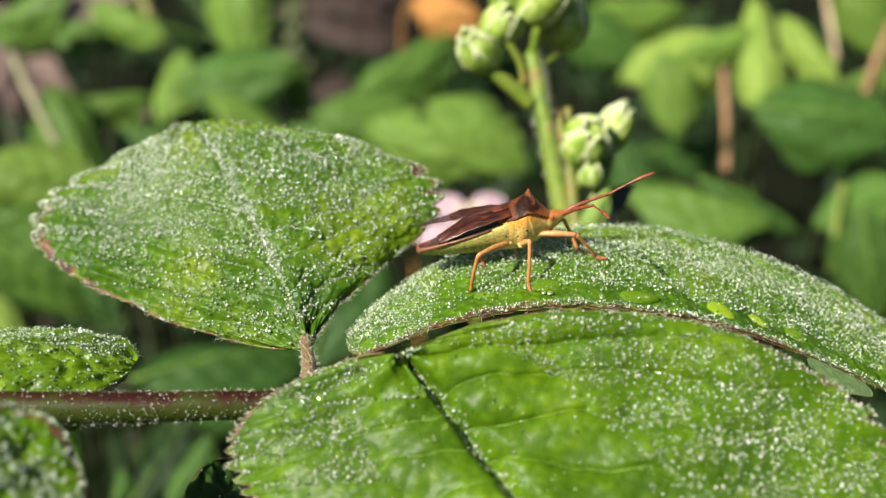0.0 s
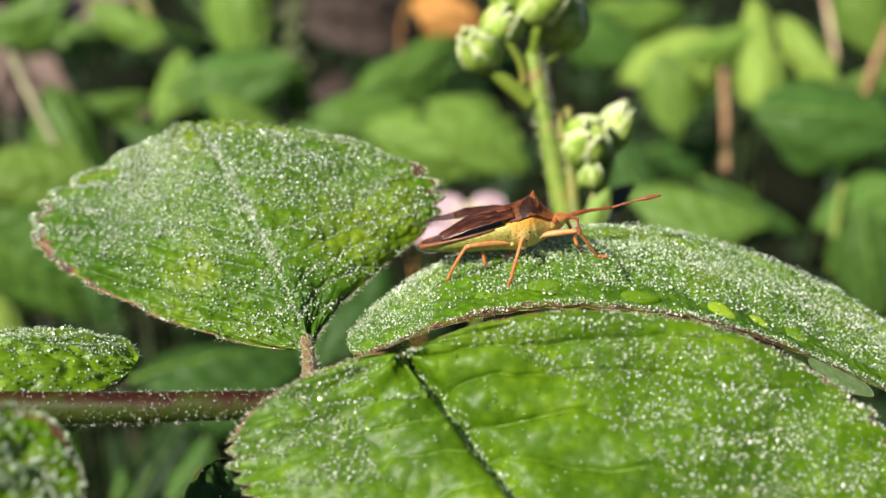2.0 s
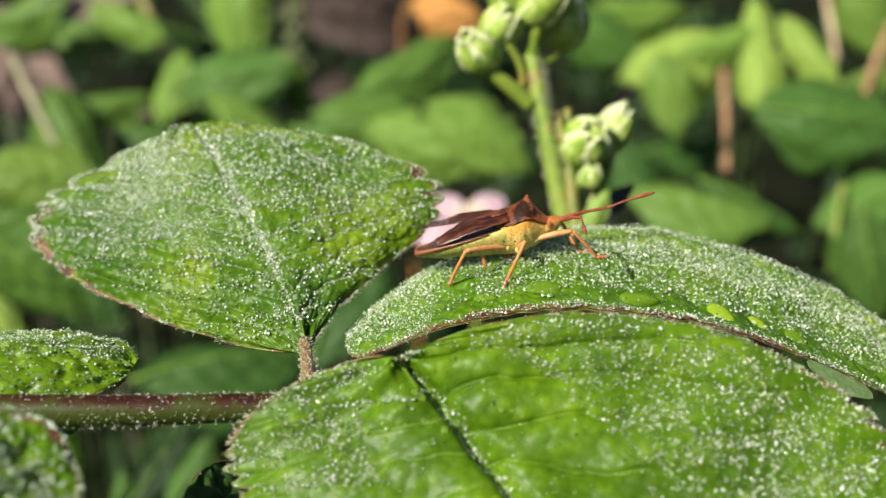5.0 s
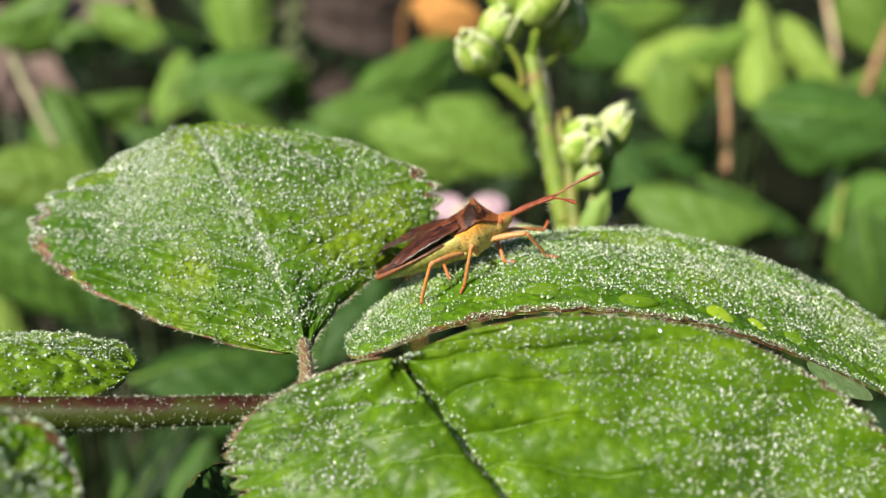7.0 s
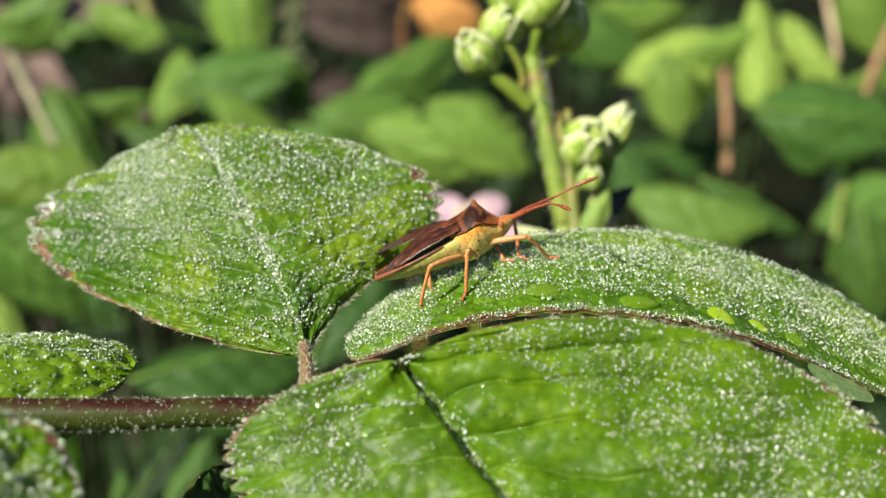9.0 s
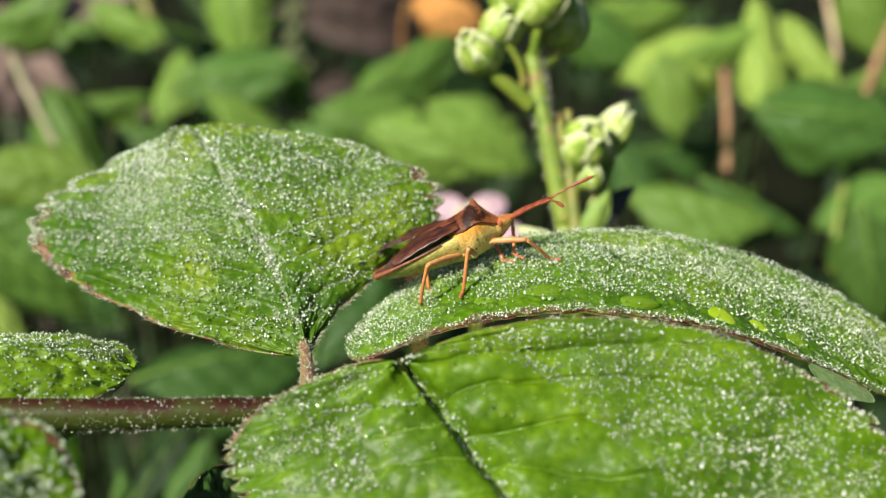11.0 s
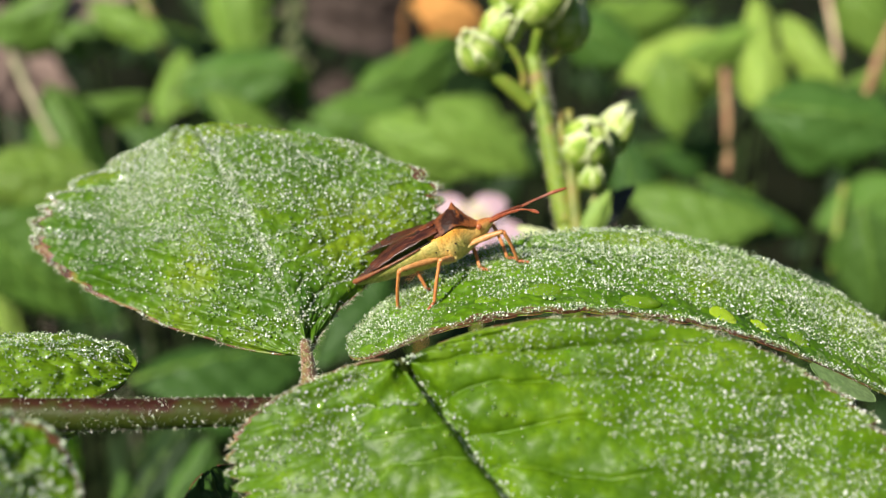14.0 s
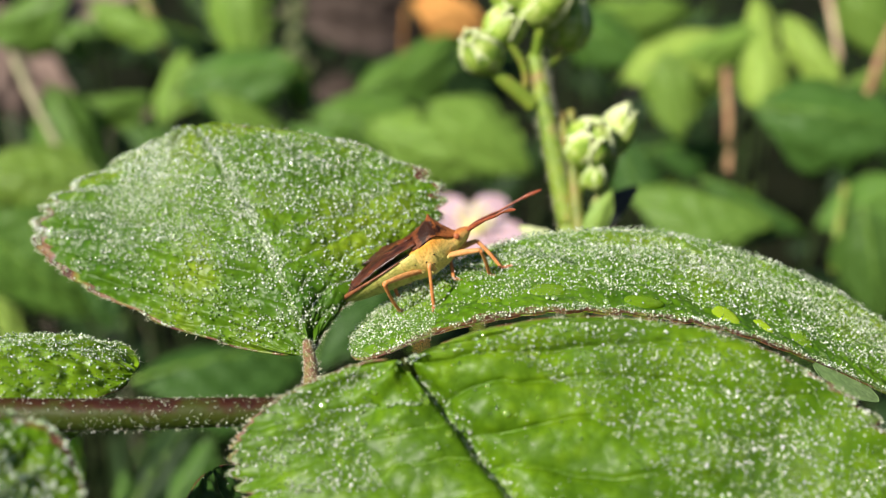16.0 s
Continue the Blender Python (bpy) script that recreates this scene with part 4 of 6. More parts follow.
# dull and deep carry half shade and deep shade in their colour
TONES = {"far": LEAF_FAR, "pale": LEAF_PALE, "bright": LEAF_BRIGHT, "dull": LEAF_HALF_SHADE, "deep": LEAF_SHADE}
TONE_LABELS = {"deep": "undergrowth leaf coloured near-black green for shade, blurred", "far": "sunlit green undergrowth leaf, blurred", "pale": "light green undergrowth leaf, blurred",
               "bright": "bright yellow-green undergrowth leaf, blurred", "dull": "undergrowth leaf coloured dark green for half shade, blurred"}


def far_meshes():
    """Four leaf forms: for each its blades, one in each tone, and its midrib."""
    out = []
    for k, (W, droop, fold) in enumerate(((0.66, 0.10, -0.45), (0.84, 0.16, -0.32), (0.54, 0.06, -0.5), (0.7, 0.15, 0.2))):
        sh = far_shape((0, 1, 0), (1, 0, 0), (0, 0, 1), 1.0, W, droop, k * 2.0, fold)
        s = np.linspace(0.01, 0.97, 16)
        v, f = vein_tube(sh, s, s * 0, 0.014, 0.004, 5, 0.004)
        out.append(({tone: blade_mesh(sh, 34, 25, mat, 0.004) for tone, mat in TONES.items()}, mesh_from("midrib", v, f, VEIN)))
    return out


FAR = far_meshes()


def far_leaf(place, tip, facing, length, kind, tone="far", label=""):
    """A leaf of the undergrowth: where its middle is, where its tip points, where its face turns."""
    y = Vector(tip).normalized()
    z = Vector(facing)
    z = (z - y * z.dot(y)).normalized()
    x = y.cross(z)
    ob = thing("undergrowth_leaf", label or TONE_LABELS[tone], "leaf", "undergrowth leaves")
    R = Matrix((x, y, z)).transposed().to_4x4()
    ob.matrix_world = Matrix.Translation(place) @ R @ Matrix.Scale(length, 4)
    blades, rib = FAR[kind % len(FAR)]
    part("blade", blades[tone], ob)
    part("midrib", rib, ob)
    foot = Vector((place.x - 0.3 * y.x * length + 0.02 * math.sin(place.x * 90), place.y + 0.03, -0.02))
    base = ob.matrix_world @ Vector((0, -0.49, 0.0))
    way = bezier([base, base - y * 0.35 * length, foot.lerp(base, 0.6) + Vector((0, 0.012, 0)), foot], np.linspace(0, 1, 18))
    v, f = tube([ob.matrix_world.inverted() @ Vector(q) for q in way], np.linspace(0.45, 0.8, 18) * MM / length, 6)
    part("leaf_stalk", mesh_from("leaf_stalk", v, f, STALK_DARK), ob)
    return ob


SUNWARD, UPWARD, FLAT = (-0.35, -0.75, 0.55), (-0.1, -0.35, 0.95), (0.15, 0.35, 0.9)
far_leaf(mm(-169.0, 436.8, 392.8), (-0.92, 0.07, -0.38), SUNWARD, 0.0523, 0, "far")
far_leaf(mm(-157.4, 475.3, 381.7), (0.94, 0.21, 0.29), UPWARD, 0.0472, 1, "far")
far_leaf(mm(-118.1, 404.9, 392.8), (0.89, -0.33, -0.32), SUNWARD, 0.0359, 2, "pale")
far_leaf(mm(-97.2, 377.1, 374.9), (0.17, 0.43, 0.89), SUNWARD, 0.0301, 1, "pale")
far_leaf(mm(-72.1, 368.5, 380.6), (0.94, -0.21, 0.25), SUNWARD, 0.0450, 1, "far")
far_leaf(mm(-63.6, 344.5, 373.0), (0.92, 0.07, -0.38), UPWARD, 0.0314, 1, "pale")
far_leaf(mm(-126.6, 394.4, 364.0), (0.96, 0.25, 0.12), SUNWARD, 0.0402, 2, "far")
far_leaf(mm(-85.0, 436.0, 390.7), (0.26, -0.42, -0.87), SUNWARD, 0.0432, 1, "pale")
far_leaf(mm(-131.3, 371.2, 358.9), (0.50, -0.39, -0.78), UPWARD, 0.0402, 1, "far")
far_leaf(mm(-126.2, 317.9, 358.6), (-0.97, -0.13, 0.23), SUNWARD, 0.0418, 1, "far")
far_leaf(mm(-114.8, 280.3, 343.1), (0.76, -0.13, -0.64), SUNWARD, 0.0476, 1, "far")
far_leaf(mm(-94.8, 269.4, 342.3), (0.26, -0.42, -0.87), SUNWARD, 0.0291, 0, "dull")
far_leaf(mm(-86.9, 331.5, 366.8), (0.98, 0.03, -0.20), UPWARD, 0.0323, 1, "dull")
far_leaf(mm(-54.4, 387.0, 373.0), (0.34, -0.13, -0.93), SUNWARD, 0.0247, 2, "pale")
far_leaf(mm(-12.8, 379.8, 382.5), (0.80, 0.38, 0.46), SUNWARD, 0.0462, 0, "far")
far_leaf(mm(-24.8, 343.8, 371.3), (-0.95, -0.24, 0.18), SUNWARD, 0.0370, 1, "far")
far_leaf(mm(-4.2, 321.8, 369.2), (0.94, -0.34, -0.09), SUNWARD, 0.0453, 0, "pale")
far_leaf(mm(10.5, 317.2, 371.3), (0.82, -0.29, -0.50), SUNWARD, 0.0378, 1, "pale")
far_leaf(mm(-40.7, 351.7, 363.7), (-0.94, 0.21, 0.29), UPWARD, 0.0285, 1, "far")
far_leaf(mm(59.4, 403.1, 387.9), (0.85, -0.35, -0.39), SUNWARD, 0.0359, 1, "far")
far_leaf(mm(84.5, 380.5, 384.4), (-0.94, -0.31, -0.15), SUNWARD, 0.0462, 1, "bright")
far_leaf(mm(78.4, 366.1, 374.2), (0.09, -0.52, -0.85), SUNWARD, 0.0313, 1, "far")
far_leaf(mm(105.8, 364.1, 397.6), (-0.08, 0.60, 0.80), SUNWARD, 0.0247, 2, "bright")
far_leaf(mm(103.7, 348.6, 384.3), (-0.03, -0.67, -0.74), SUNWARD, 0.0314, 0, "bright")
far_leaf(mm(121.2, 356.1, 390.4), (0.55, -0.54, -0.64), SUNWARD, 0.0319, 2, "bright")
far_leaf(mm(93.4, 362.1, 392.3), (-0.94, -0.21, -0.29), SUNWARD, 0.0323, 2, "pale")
far_leaf(mm(123.2, 334.0, 373.6), (0.95, -0.32, -0.03), SUNWARD, 0.0503, 1, "far")
far_leaf(mm(115.8, 345.1, 374.8), (-0.92, -0.30, -0.25), SUNWARD, 0.0296, 0, "far")
far_leaf(mm(78.6, 436.8, 392.8), (0.97, 0.24, 0.09), SUNWARD, 0.0500, 0, "pale")
far_leaf(mm(167.8, 425.9, 392.1), (0.50, -0.39, -0.78), SUNWARD, 0.0399, 1, "far")
far_leaf(mm(155.8, 388.4, 376.8), (-0.94, -0.02, -0.35), UPWARD, 0.0309, 2, "far")
far_leaf(mm(71.5, 286.4, 359.8), (0.96, -0.26, -0.01), UPWARD, 0.0428, 1, "far")
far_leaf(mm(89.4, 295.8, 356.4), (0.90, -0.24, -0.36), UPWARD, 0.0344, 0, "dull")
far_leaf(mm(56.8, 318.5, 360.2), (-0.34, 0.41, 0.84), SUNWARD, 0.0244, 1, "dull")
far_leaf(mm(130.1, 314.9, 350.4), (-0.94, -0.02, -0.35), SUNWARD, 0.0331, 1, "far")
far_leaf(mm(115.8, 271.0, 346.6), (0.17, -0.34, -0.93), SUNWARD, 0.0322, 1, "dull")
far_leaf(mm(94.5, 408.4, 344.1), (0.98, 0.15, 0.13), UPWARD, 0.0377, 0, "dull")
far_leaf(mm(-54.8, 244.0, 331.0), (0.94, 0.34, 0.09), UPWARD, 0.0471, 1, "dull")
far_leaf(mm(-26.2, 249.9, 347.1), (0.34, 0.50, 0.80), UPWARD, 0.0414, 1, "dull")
far_leaf(mm(-88.8, 223.5, 318.6), (0.26, -0.24, -0.94), FLAT, 0.0310, 1, "pale")
# near-black leaf added as the shaded gap below the stem
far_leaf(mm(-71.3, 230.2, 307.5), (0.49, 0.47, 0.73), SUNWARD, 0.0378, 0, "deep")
far_leaf(mm(-56.9, 208.7, 321.6), (0.50, 0.39, 0.78), SUNWARD, 0.0190, 0, "far")
far_leaf(mm(-75.8, 216.0, 312.5), (0.17, 0.43, 0.89), SUNWARD, 0.0092, 0, "far")
far_leaf(mm(-123.5, 274.6, 327.4), (0.34, -0.32, -0.88), SUNWARD, 0.0206, 2, "bright")


def loose_stalk(name, pts, r0, r1, mat, label):
    v, f = tapered(pts, r0, r1, 20, 8)
    bumps = np.random.default_rng(2).normal(0, 0.06 * r0 * MM, (len(v), 3))
    tagged(new(name, mesh_from(name, [p + Vector(b) for p, b in zip(v, bumps)], f, mat)), label, "twig" if mat is TWIG else "stalk")


loose_stalk("dry_twig", [mm(95.3, 365.1, 386.0), mm(95.4, 357.9, 374.9), mm(95.9, 352.0, 364.6), mm(93.8, 342.3, 352.6)], 1.35, 1.1, TWIG, "dry reddish brown twig standing among leaves")
loose_stalk("pale_stalk", [mm(-140.9, 350.6, 389.9), mm(-135.9, 345.3, 381.3), mm(-129.2, 338.3, 370.7), mm(-119.6, 328.8, 359.2)], 1.5, 1.1, STRAW_PALE, "pale dry stalk leaning in the undergrowth")
loose_stalk("reddish_stalk", [mm(-123.6, 440.7, 403.5), mm(-118.0, 434.7, 393.1), mm(-112.3, 428.9, 382.8), mm(-107.3, 422.3, 370.5)], 2.2, 2.0, STALK_RED, "reddish green stalk in the undergrowth")
loose_stalk("green_stalk", [mm(-60.0, 400.5, 380.9), mm(-55.5, 395.6, 373.4), mm(-50.0, 390.8, 365.9), mm(-44.5, 384.5, 354.6)], 3.4, 2.6, STRAW, "yellow green stalk in the undergrowth")
loose_stalk("grass_blade", [mm(123.4, 317.0, 356.1), mm(121.0, 312.4, 349.4), mm(119.2, 307.6, 341.9), mm(117.4, 302.2, 332.9)], 0.8, 1.1, STALK, "green grass stalk in the undergrowth")
loose_stalk("dry_twig", [mm(142.4, 409.2, 404.7), mm(143.4, 404.3, 397.1), mm(144.6, 399.4, 389.5), mm(144.9, 393.8, 380.0)], 1.3, 1.0, TWIG_PALE, "dry pale brown twig in the undergrowth")
loose_stalk("dry_twig", [mm(164.0, 394.7, 394.3), mm(159.1, 389.9, 386.8), mm(155.2, 385.1, 379.5), mm(151.3, 379.6, 370.3)], 1.4, 1.4, TWIG, "dry brown twig in the undergrowth")


def seed_spike():
    """A dull spike of small green-brown seed heads, far behind."""
    rng = np.random.default_rng(8)
    ob = thing("seed_spike", "dull olive spike of small seed heads, blurred", "plant")
    path = bezier([mm(-60.4, 429.7, 404.5), mm(-58.3, 421.6, 386.1), mm(-57.6, 416.2, 375.0)], np.linspace(0, 1, 14))
    v, f = tube([Vector(p) for p in path], 1.0 * MM, 8)
    part("stalk", mesh_from("stalk", v, f, STALK_DARK), ob)
    for k in range(40):
        p = path[rng.integers(0, 14)] + rng.normal(0, 2.6, 3) * MM
        v, f = ball(p, tuple(rng.uniform(1.2, 2.0, 3) * MM), 8, 6)
        part("seed_head", mesh_from("seed_head", v, f, SEED), ob)


seed_spike()
dry = far_leaf(mm(3.02, 528.01, 380.32), (1, 0.1, -0.25), (-0.3, -0.8, 0.5), 0.040, 1, "far", "curled orange dry leaf")
for c in dry.children:
    c.data = c.data.copy()
    c.data.materials[0] = DRY
dry.name = "dry_leaf"
for place, tip, size, tint, label in (
        (mm(-236.0, 616.0, 331.0), (0.3, 0.2, -1.0), 0.095, EARTH_PALE, "pale brown dead leaf in the undergrowth"),
        (mm(-205.0, 640.0, 372.0), (0.8, 0.2, 0.3), 0.060, EARTH_PALE, "pale brown dead leaf in the undergrowth"),
        (mm(-50.4, 645.5, 360.0), (1, 0.2, -0.2), 0.095, EARTH_DARK, "dark brown dead leaf in the undergrowth"),
        (mm(-54.4, 554.2, 335.2), (1, 0.1, -0.1), 0.032, EARTH_DARK, "dark brown dead leaf in the undergrowth"),
        # pinkish leaf shape added for a grey-pink glint in the dark gap
        (mm(75.2, 425.5, 361.9), (0.9, 0.1, 0.4), 0.011, EARTH_PALE, "small pinkish fleck shaped as a dead leaf"),
        (mm(-131.7, 442.2, 349.3), (1, 0.1, 0.25), 0.018, EARTH_PALE, "small pinkish fleck shaped as a dead leaf")):
    dead = far_leaf(place, tip, (-0.3, -0.8, 0.5), size, 3, "far", label)
    for c in dead.children:
        c.data = c.data.copy()
        c.data.materials[0] = tint
    dead.name = "dead_leaf"

for place in (mm(17.85, 342.16, 360.89), mm(67.71, 309.51, 358.89), mm(92.21, 308.69, 356.66), mm(4.82, 381.60, 387.38), mm(60.06, 397.19, 395.14)):
    big_drop(place, (-0.2, -0.6, 0.75), 0.75 * MM, 0.8)

rng = np.random.default_rng(31)
for k in range(46):
    y = rng.uniform(0.46, 0.8)
    x = rng.uniform(-0.42, 0.42) * y
    z = 0.45 - y * rng.uniform(0.12, 0.62)
    tip = Vector((rng.normal(), 0.3 * rng.normal(), -0.5 + 0.5 * rng.normal()))
    face = (-0.15 + 0.45 * rng.normal(), -0.5 + 0.3 * rng.normal(), 0.75)
    size = rng.uniform(0.045, 0.085)
    if k in (6, 12, 15, 17, 19, 25, 27, 29):
        continue
    # the thicket's shade comes with the deep tone's colour
    far_leaf(Vector((x, y, z)), tip, face, size, k, "deep", "undergrowth leaf deeper in the thicket, shade in its dark green")


def thicket():
    """Deep undergrowth further off: many small leaves on thin stems, one mesh; the shade among them is in their colour.
    """
    rng = np.random.default_rng(21)
    sh = far_shape((0, 1, 0), (1, 0, 0), (0, 0, 1), 1.0, 0.62, 0.15, 0.0, -0.2)
    low = blade_mesh(sh, 10, 7, LEAF_FAR, 0.006)
    bv = np.array([v.co[:] for v in low.vertices])
    bf = [tuple(p.vertices) for p in low.polygons]
    verts, faces = [], []
    count = 800
    for k in range(count + 1600):
        y = rng.uniform(0.6, 2.8)
        x = rng.uniform(-1, 1) * (0.15 + y * 0.62)
        if k >= count:
            far, turn = rng.uniform(0.65, 3.0), rng.uniform(0.62, 5.66)
            x, y = far * math.sin(turn), far * math.cos(turn)
        z = rng.uniform(0.0, 0.30) * (0.7 if math.hypot(x, y) > 1.2 else 1.0)
        L = rng.uniform(0.035, 0.075)
        tip = Vector(rng.normal(size=3) + np.array((0, 0, -0.5))).normalized()
        face = Vector(rng.normal(size=3) * 0.6 + np.array((-0.1, -0.4, 0.9)))
        face = (face - tip * face.dot(tip)).normalized()
        R = np.array(Matrix((tip.cross(face), tip, face)).transposed())
        o = len(verts) * len(bv)
        verts.append(bv @ R.T * L + np.array((x, y, z)))
        faces += [tuple(i + o for i in q) for q in bf]
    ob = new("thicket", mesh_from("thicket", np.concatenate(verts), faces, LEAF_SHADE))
    tagged(ob, "dense low undergrowth in shade-dark green, blurred in the distance", "undergrowth", kind="stuff")


thicket()


# ---- the bug ----
SHELL = plain("brown_shell", [(0.28, (0.022, 0.007, 0.005)), (0.5, (0.09, 0.022, 0.008)), (0.72, (0.22, 0.06, 0.018))], 0.9, 0.42, 0.1, spec=0.2)
RIM = plain("side_rim", [(0.32, (0.06, 0.018, 0.010)), (0.5, (0.18, 0.06, 0.022)), (0.68, (0.30, 0.13, 0.045))], 1.1, 0.4)
BLACK = plain("black_back", [(0.3, (0.006, 0.004, 0.003)), (0.7, (0.03, 0.012, 0.007))], 1.5, 0.5, spec=0.2)
SMOKE, smoke_tree, smoke_p = material("smoky_membrane")
smoke_p.inputs["Base Color"].default_value = (0.055, 0.035, 0.03, 1)
smoke_p.inputs["Roughness"].default_value, smoke_p.inputs["Alpha"].default_value = 0.25, 0.68
WING, wing_tree, wing_p = material("streaked_wing")
wing_tc, wing_map, wing_noise = (wing_tree.nodes.new("ShaderNode" + k) for k in ("TexCoord", "Mapping", "TexNoise"))
wing_map.inputs["Scale"].default_value = (0.5 / MM, 2.4 / MM, 2.4 / MM)
wing_noise.inputs["Scale"].default_value, wing_noise.inputs["Detail"].default_value = 1.0, 5.0
wing_tree.links.new(wing_tc.outputs["Object"], wing_map.inputs["Vector"])
wing_tree.links.new(wing_map.outputs["Vector"], wing_noise.inputs["Vector"])
wing_col = ramp(wing_tree, wing_noise.outputs["Fac"], [(0.32, (0.012, 0.004, 0.003)), (0.5, (0.045, 0.012, 0.006)), (0.62, (0.085, 0.024, 0.010)), (0.75, (0.22, 0.075, 0.025))])
wing_tree.links.new(mixed(wing_tree, "MULTIPLY", 0.5, wing_col, ramp(wing_tree, grain(wing_tree, 0.5, 2.0), [(0.35, (0.35, 0.3, 0.3)), (0.65, (1.3, 1.25, 1.2))])), wing_p.inputs["Base Color"])
wing_p.inputs["Roughness"].default_value, wing_p.inputs["Specular IOR Level"].default_value = 0.36, 0.42
bumped(wing_tree, wing_p, wing_noise.outputs["Fac"], 0.12)
EYE = plain("eye", [(0.3, (0.22, 0.05, 0.02)), (0.7, (0.40, 0.13, 0.05))], 3.0, 0.2)
LEG = plain("orange_leg", [(0.3, (0.42, 0.17, 0.05)), (0.7, (0.62, 0.32, 0.12))], 2.0, 0.42, sss=0.15)
COXA = plain("pale_hip", [(0.3, (0.58, 0.42, 0.12)), (0.7, (0.70, 0.54, 0.20))], 1.5, 0.45, sss=0.12)
SHIN = plain("orange_shin", [(0.3, (0.40, 0.13, 0.035)), (0.7, (0.60, 0.25, 0.08))], 2.0, 0.42, sss=0.15)
FOOT = plain("red_foot", [(0.3, (0.32, 0.07, 0.025)), (0.7, (0.50, 0.15, 0.05))], 2.0, 0.42, sss=0.15)
FEELER = plain("red_feeler", [(0.3, (0.14, 0.025, 0.012)), (0.7, (0.33, 0.09, 0.038))], 2.5, 0.34, sss=0.1)


def scaled(tree, value, factor):
    k = tree.nodes.new("ShaderNodeMath")
    k.operation = "MULTIPLY"
    k.inputs[1].default_value = factor
    tree.links.new(value, k.inputs[0])
    return k.outputs[0]


def graded(name, lo, hi, axis, low, high, speck, rough=0.42, dark=None, seams=0.0):
    """Colour that passes along one axis of the body, from lo to hi millimetres, with fine specks."""
    m, tree, p = material(name)
    tc, sep = tree.nodes.new("ShaderNodeTexCoord"), tree.nodes.new("ShaderNodeSeparateXYZ")
    tree.links.new(tc.outputs["Object"], sep.inputs[0])
    mr = tree.nodes.new("ShaderNodeMapRange")
    mr.inputs[1].default_value, mr.inputs[2].default_value = lo * MM, hi * MM
    tree.links.new(sep.outputs[axis], mr.inputs[0])
    col = ramp(tree, mr.outputs[0], [(0.0, low), (1.0, high)])
    g = grain(tree, 3.2, 3.0)
    col = mixed(tree, "MULTIPLY", 0.7, col, ramp(tree, g, [(0.3, speck), (0.5, (1, 1, 1)), (0.7, (1.15, 1.12, 1.05))]))
    col = mixed(tree, "MULTIPLY", 0.55, col, ramp(tree, grain(tree, 0.8, 3.0), [(0.32, (0.62, 0.72, 0.5)), (0.5, (1, 1, 1)), (0.68, (1.12, 1.05, 1.1))]))
    if seams:
        saw = tree.nodes.new("ShaderNodeMath")
        saw.operation = "PINGPONG"
        saw.inputs[1].default_value = seams * MM
        tree.links.new(sep.outputs["X"], saw.inputs[0])
        col = mixed(tree, "MULTIPLY", 0.5, col, ramp(tree, scaled(tree, saw.outputs[0], 1 / (seams * MM)), [(0.0, (0.45, 0.35, 0.22)), (0.10, (0.95, 0.92, 0.9)), (0.5, (1, 1, 1)), (1.0, (0.86, 0.9, 0.8))]))
    if dark:
        spot = tree.nodes.new("ShaderNodeVectorMath")
        spot.operation = "DISTANCE"
        ab = tree.nodes.new("ShaderNodeVectorMath")
        ab.operation = "ABSOLUTE"
        tree.links.new(tc.outputs["Object"], ab.inputs[0])
        tree.links.new(ab.outputs[0], spot.inputs[0])
        spot.inputs[1].default_value = [v * MM for v in dark]
        k = tree.nodes.new("ShaderNodeMath")
        k.operation = "MULTIPLY_ADD"
        k.inputs[1].default_value = 0.135 / MM
        tree.links.new(spot.outputs["Value"], k.inputs[0])
        tree.links.new(grain(tree, 0.7, 3.0), k.inputs[2])
        col = mixed(tree, "MIX", ramp(tree, k.outputs[0], [(0.62, (0.92, 0.92, 0.92)), (0.72, (0, 0, 0))]), col, (0.012, 0.005, 0.004))
    tree.links.new(col, p.inputs["Base Color"])
    p.inputs["Roughness"].default_value, p.inputs["Specular IOR Level"].default_value = rough, 0.16
    p.inputs["Subsurface Weight"].default_value = 0.12
    p.inputs["Subsurface Radius"].default_value = (0.0006, 0.0004, 0.0002)
    bumped(tree, p, g, 0.11)
    return m


BELLY = graded("yellow_belly", -5, 2.5, "X", (0.34, 0.36, 0.09), (0.62, 0.52, 0.17), (0.5, 0.5, 0.3), seams=0.75)
CHEST = graded("yellow_chest", -0.3, 0.95, "Z", (0.70, 0.55, 0.18), (0.72, 0.34, 0.06), (0.6, 0.5, 0.35))
COLLAR = graded("collar", 2.0, 6.0, "X", (0.10, 0.028, 0.010), (0.28, 0.092, 0.026), (0.35, 0.25, 0.2), 0.5, (3.3, 1.55, 2.1))
HEAD = graded("head", -0.35, 0.42, "Z", (0.72, 0.54, 0.17), (0.42, 0.15, 0.045), (0.6, 0.5, 0.4))


def rings(sections, closed=True):
    """Verts and faces that join equal rings of points."""
    n = len(sections[0])
    verts = [p for r in sections for p in r]
    faces = []
    for i in range(len(sections) - 1):
        for k in range(n if closed else n - 1):
            j = (k + 1) % n
            faces.append((i * n + k, i * n + j, (i + 1) * n + j, (i + 1) * n + k))
    faces.append(tuple(range(n))[::-1])
    faces.append(tuple((len(sections) - 1) * n + k for k in range(n)))
    return verts, faces


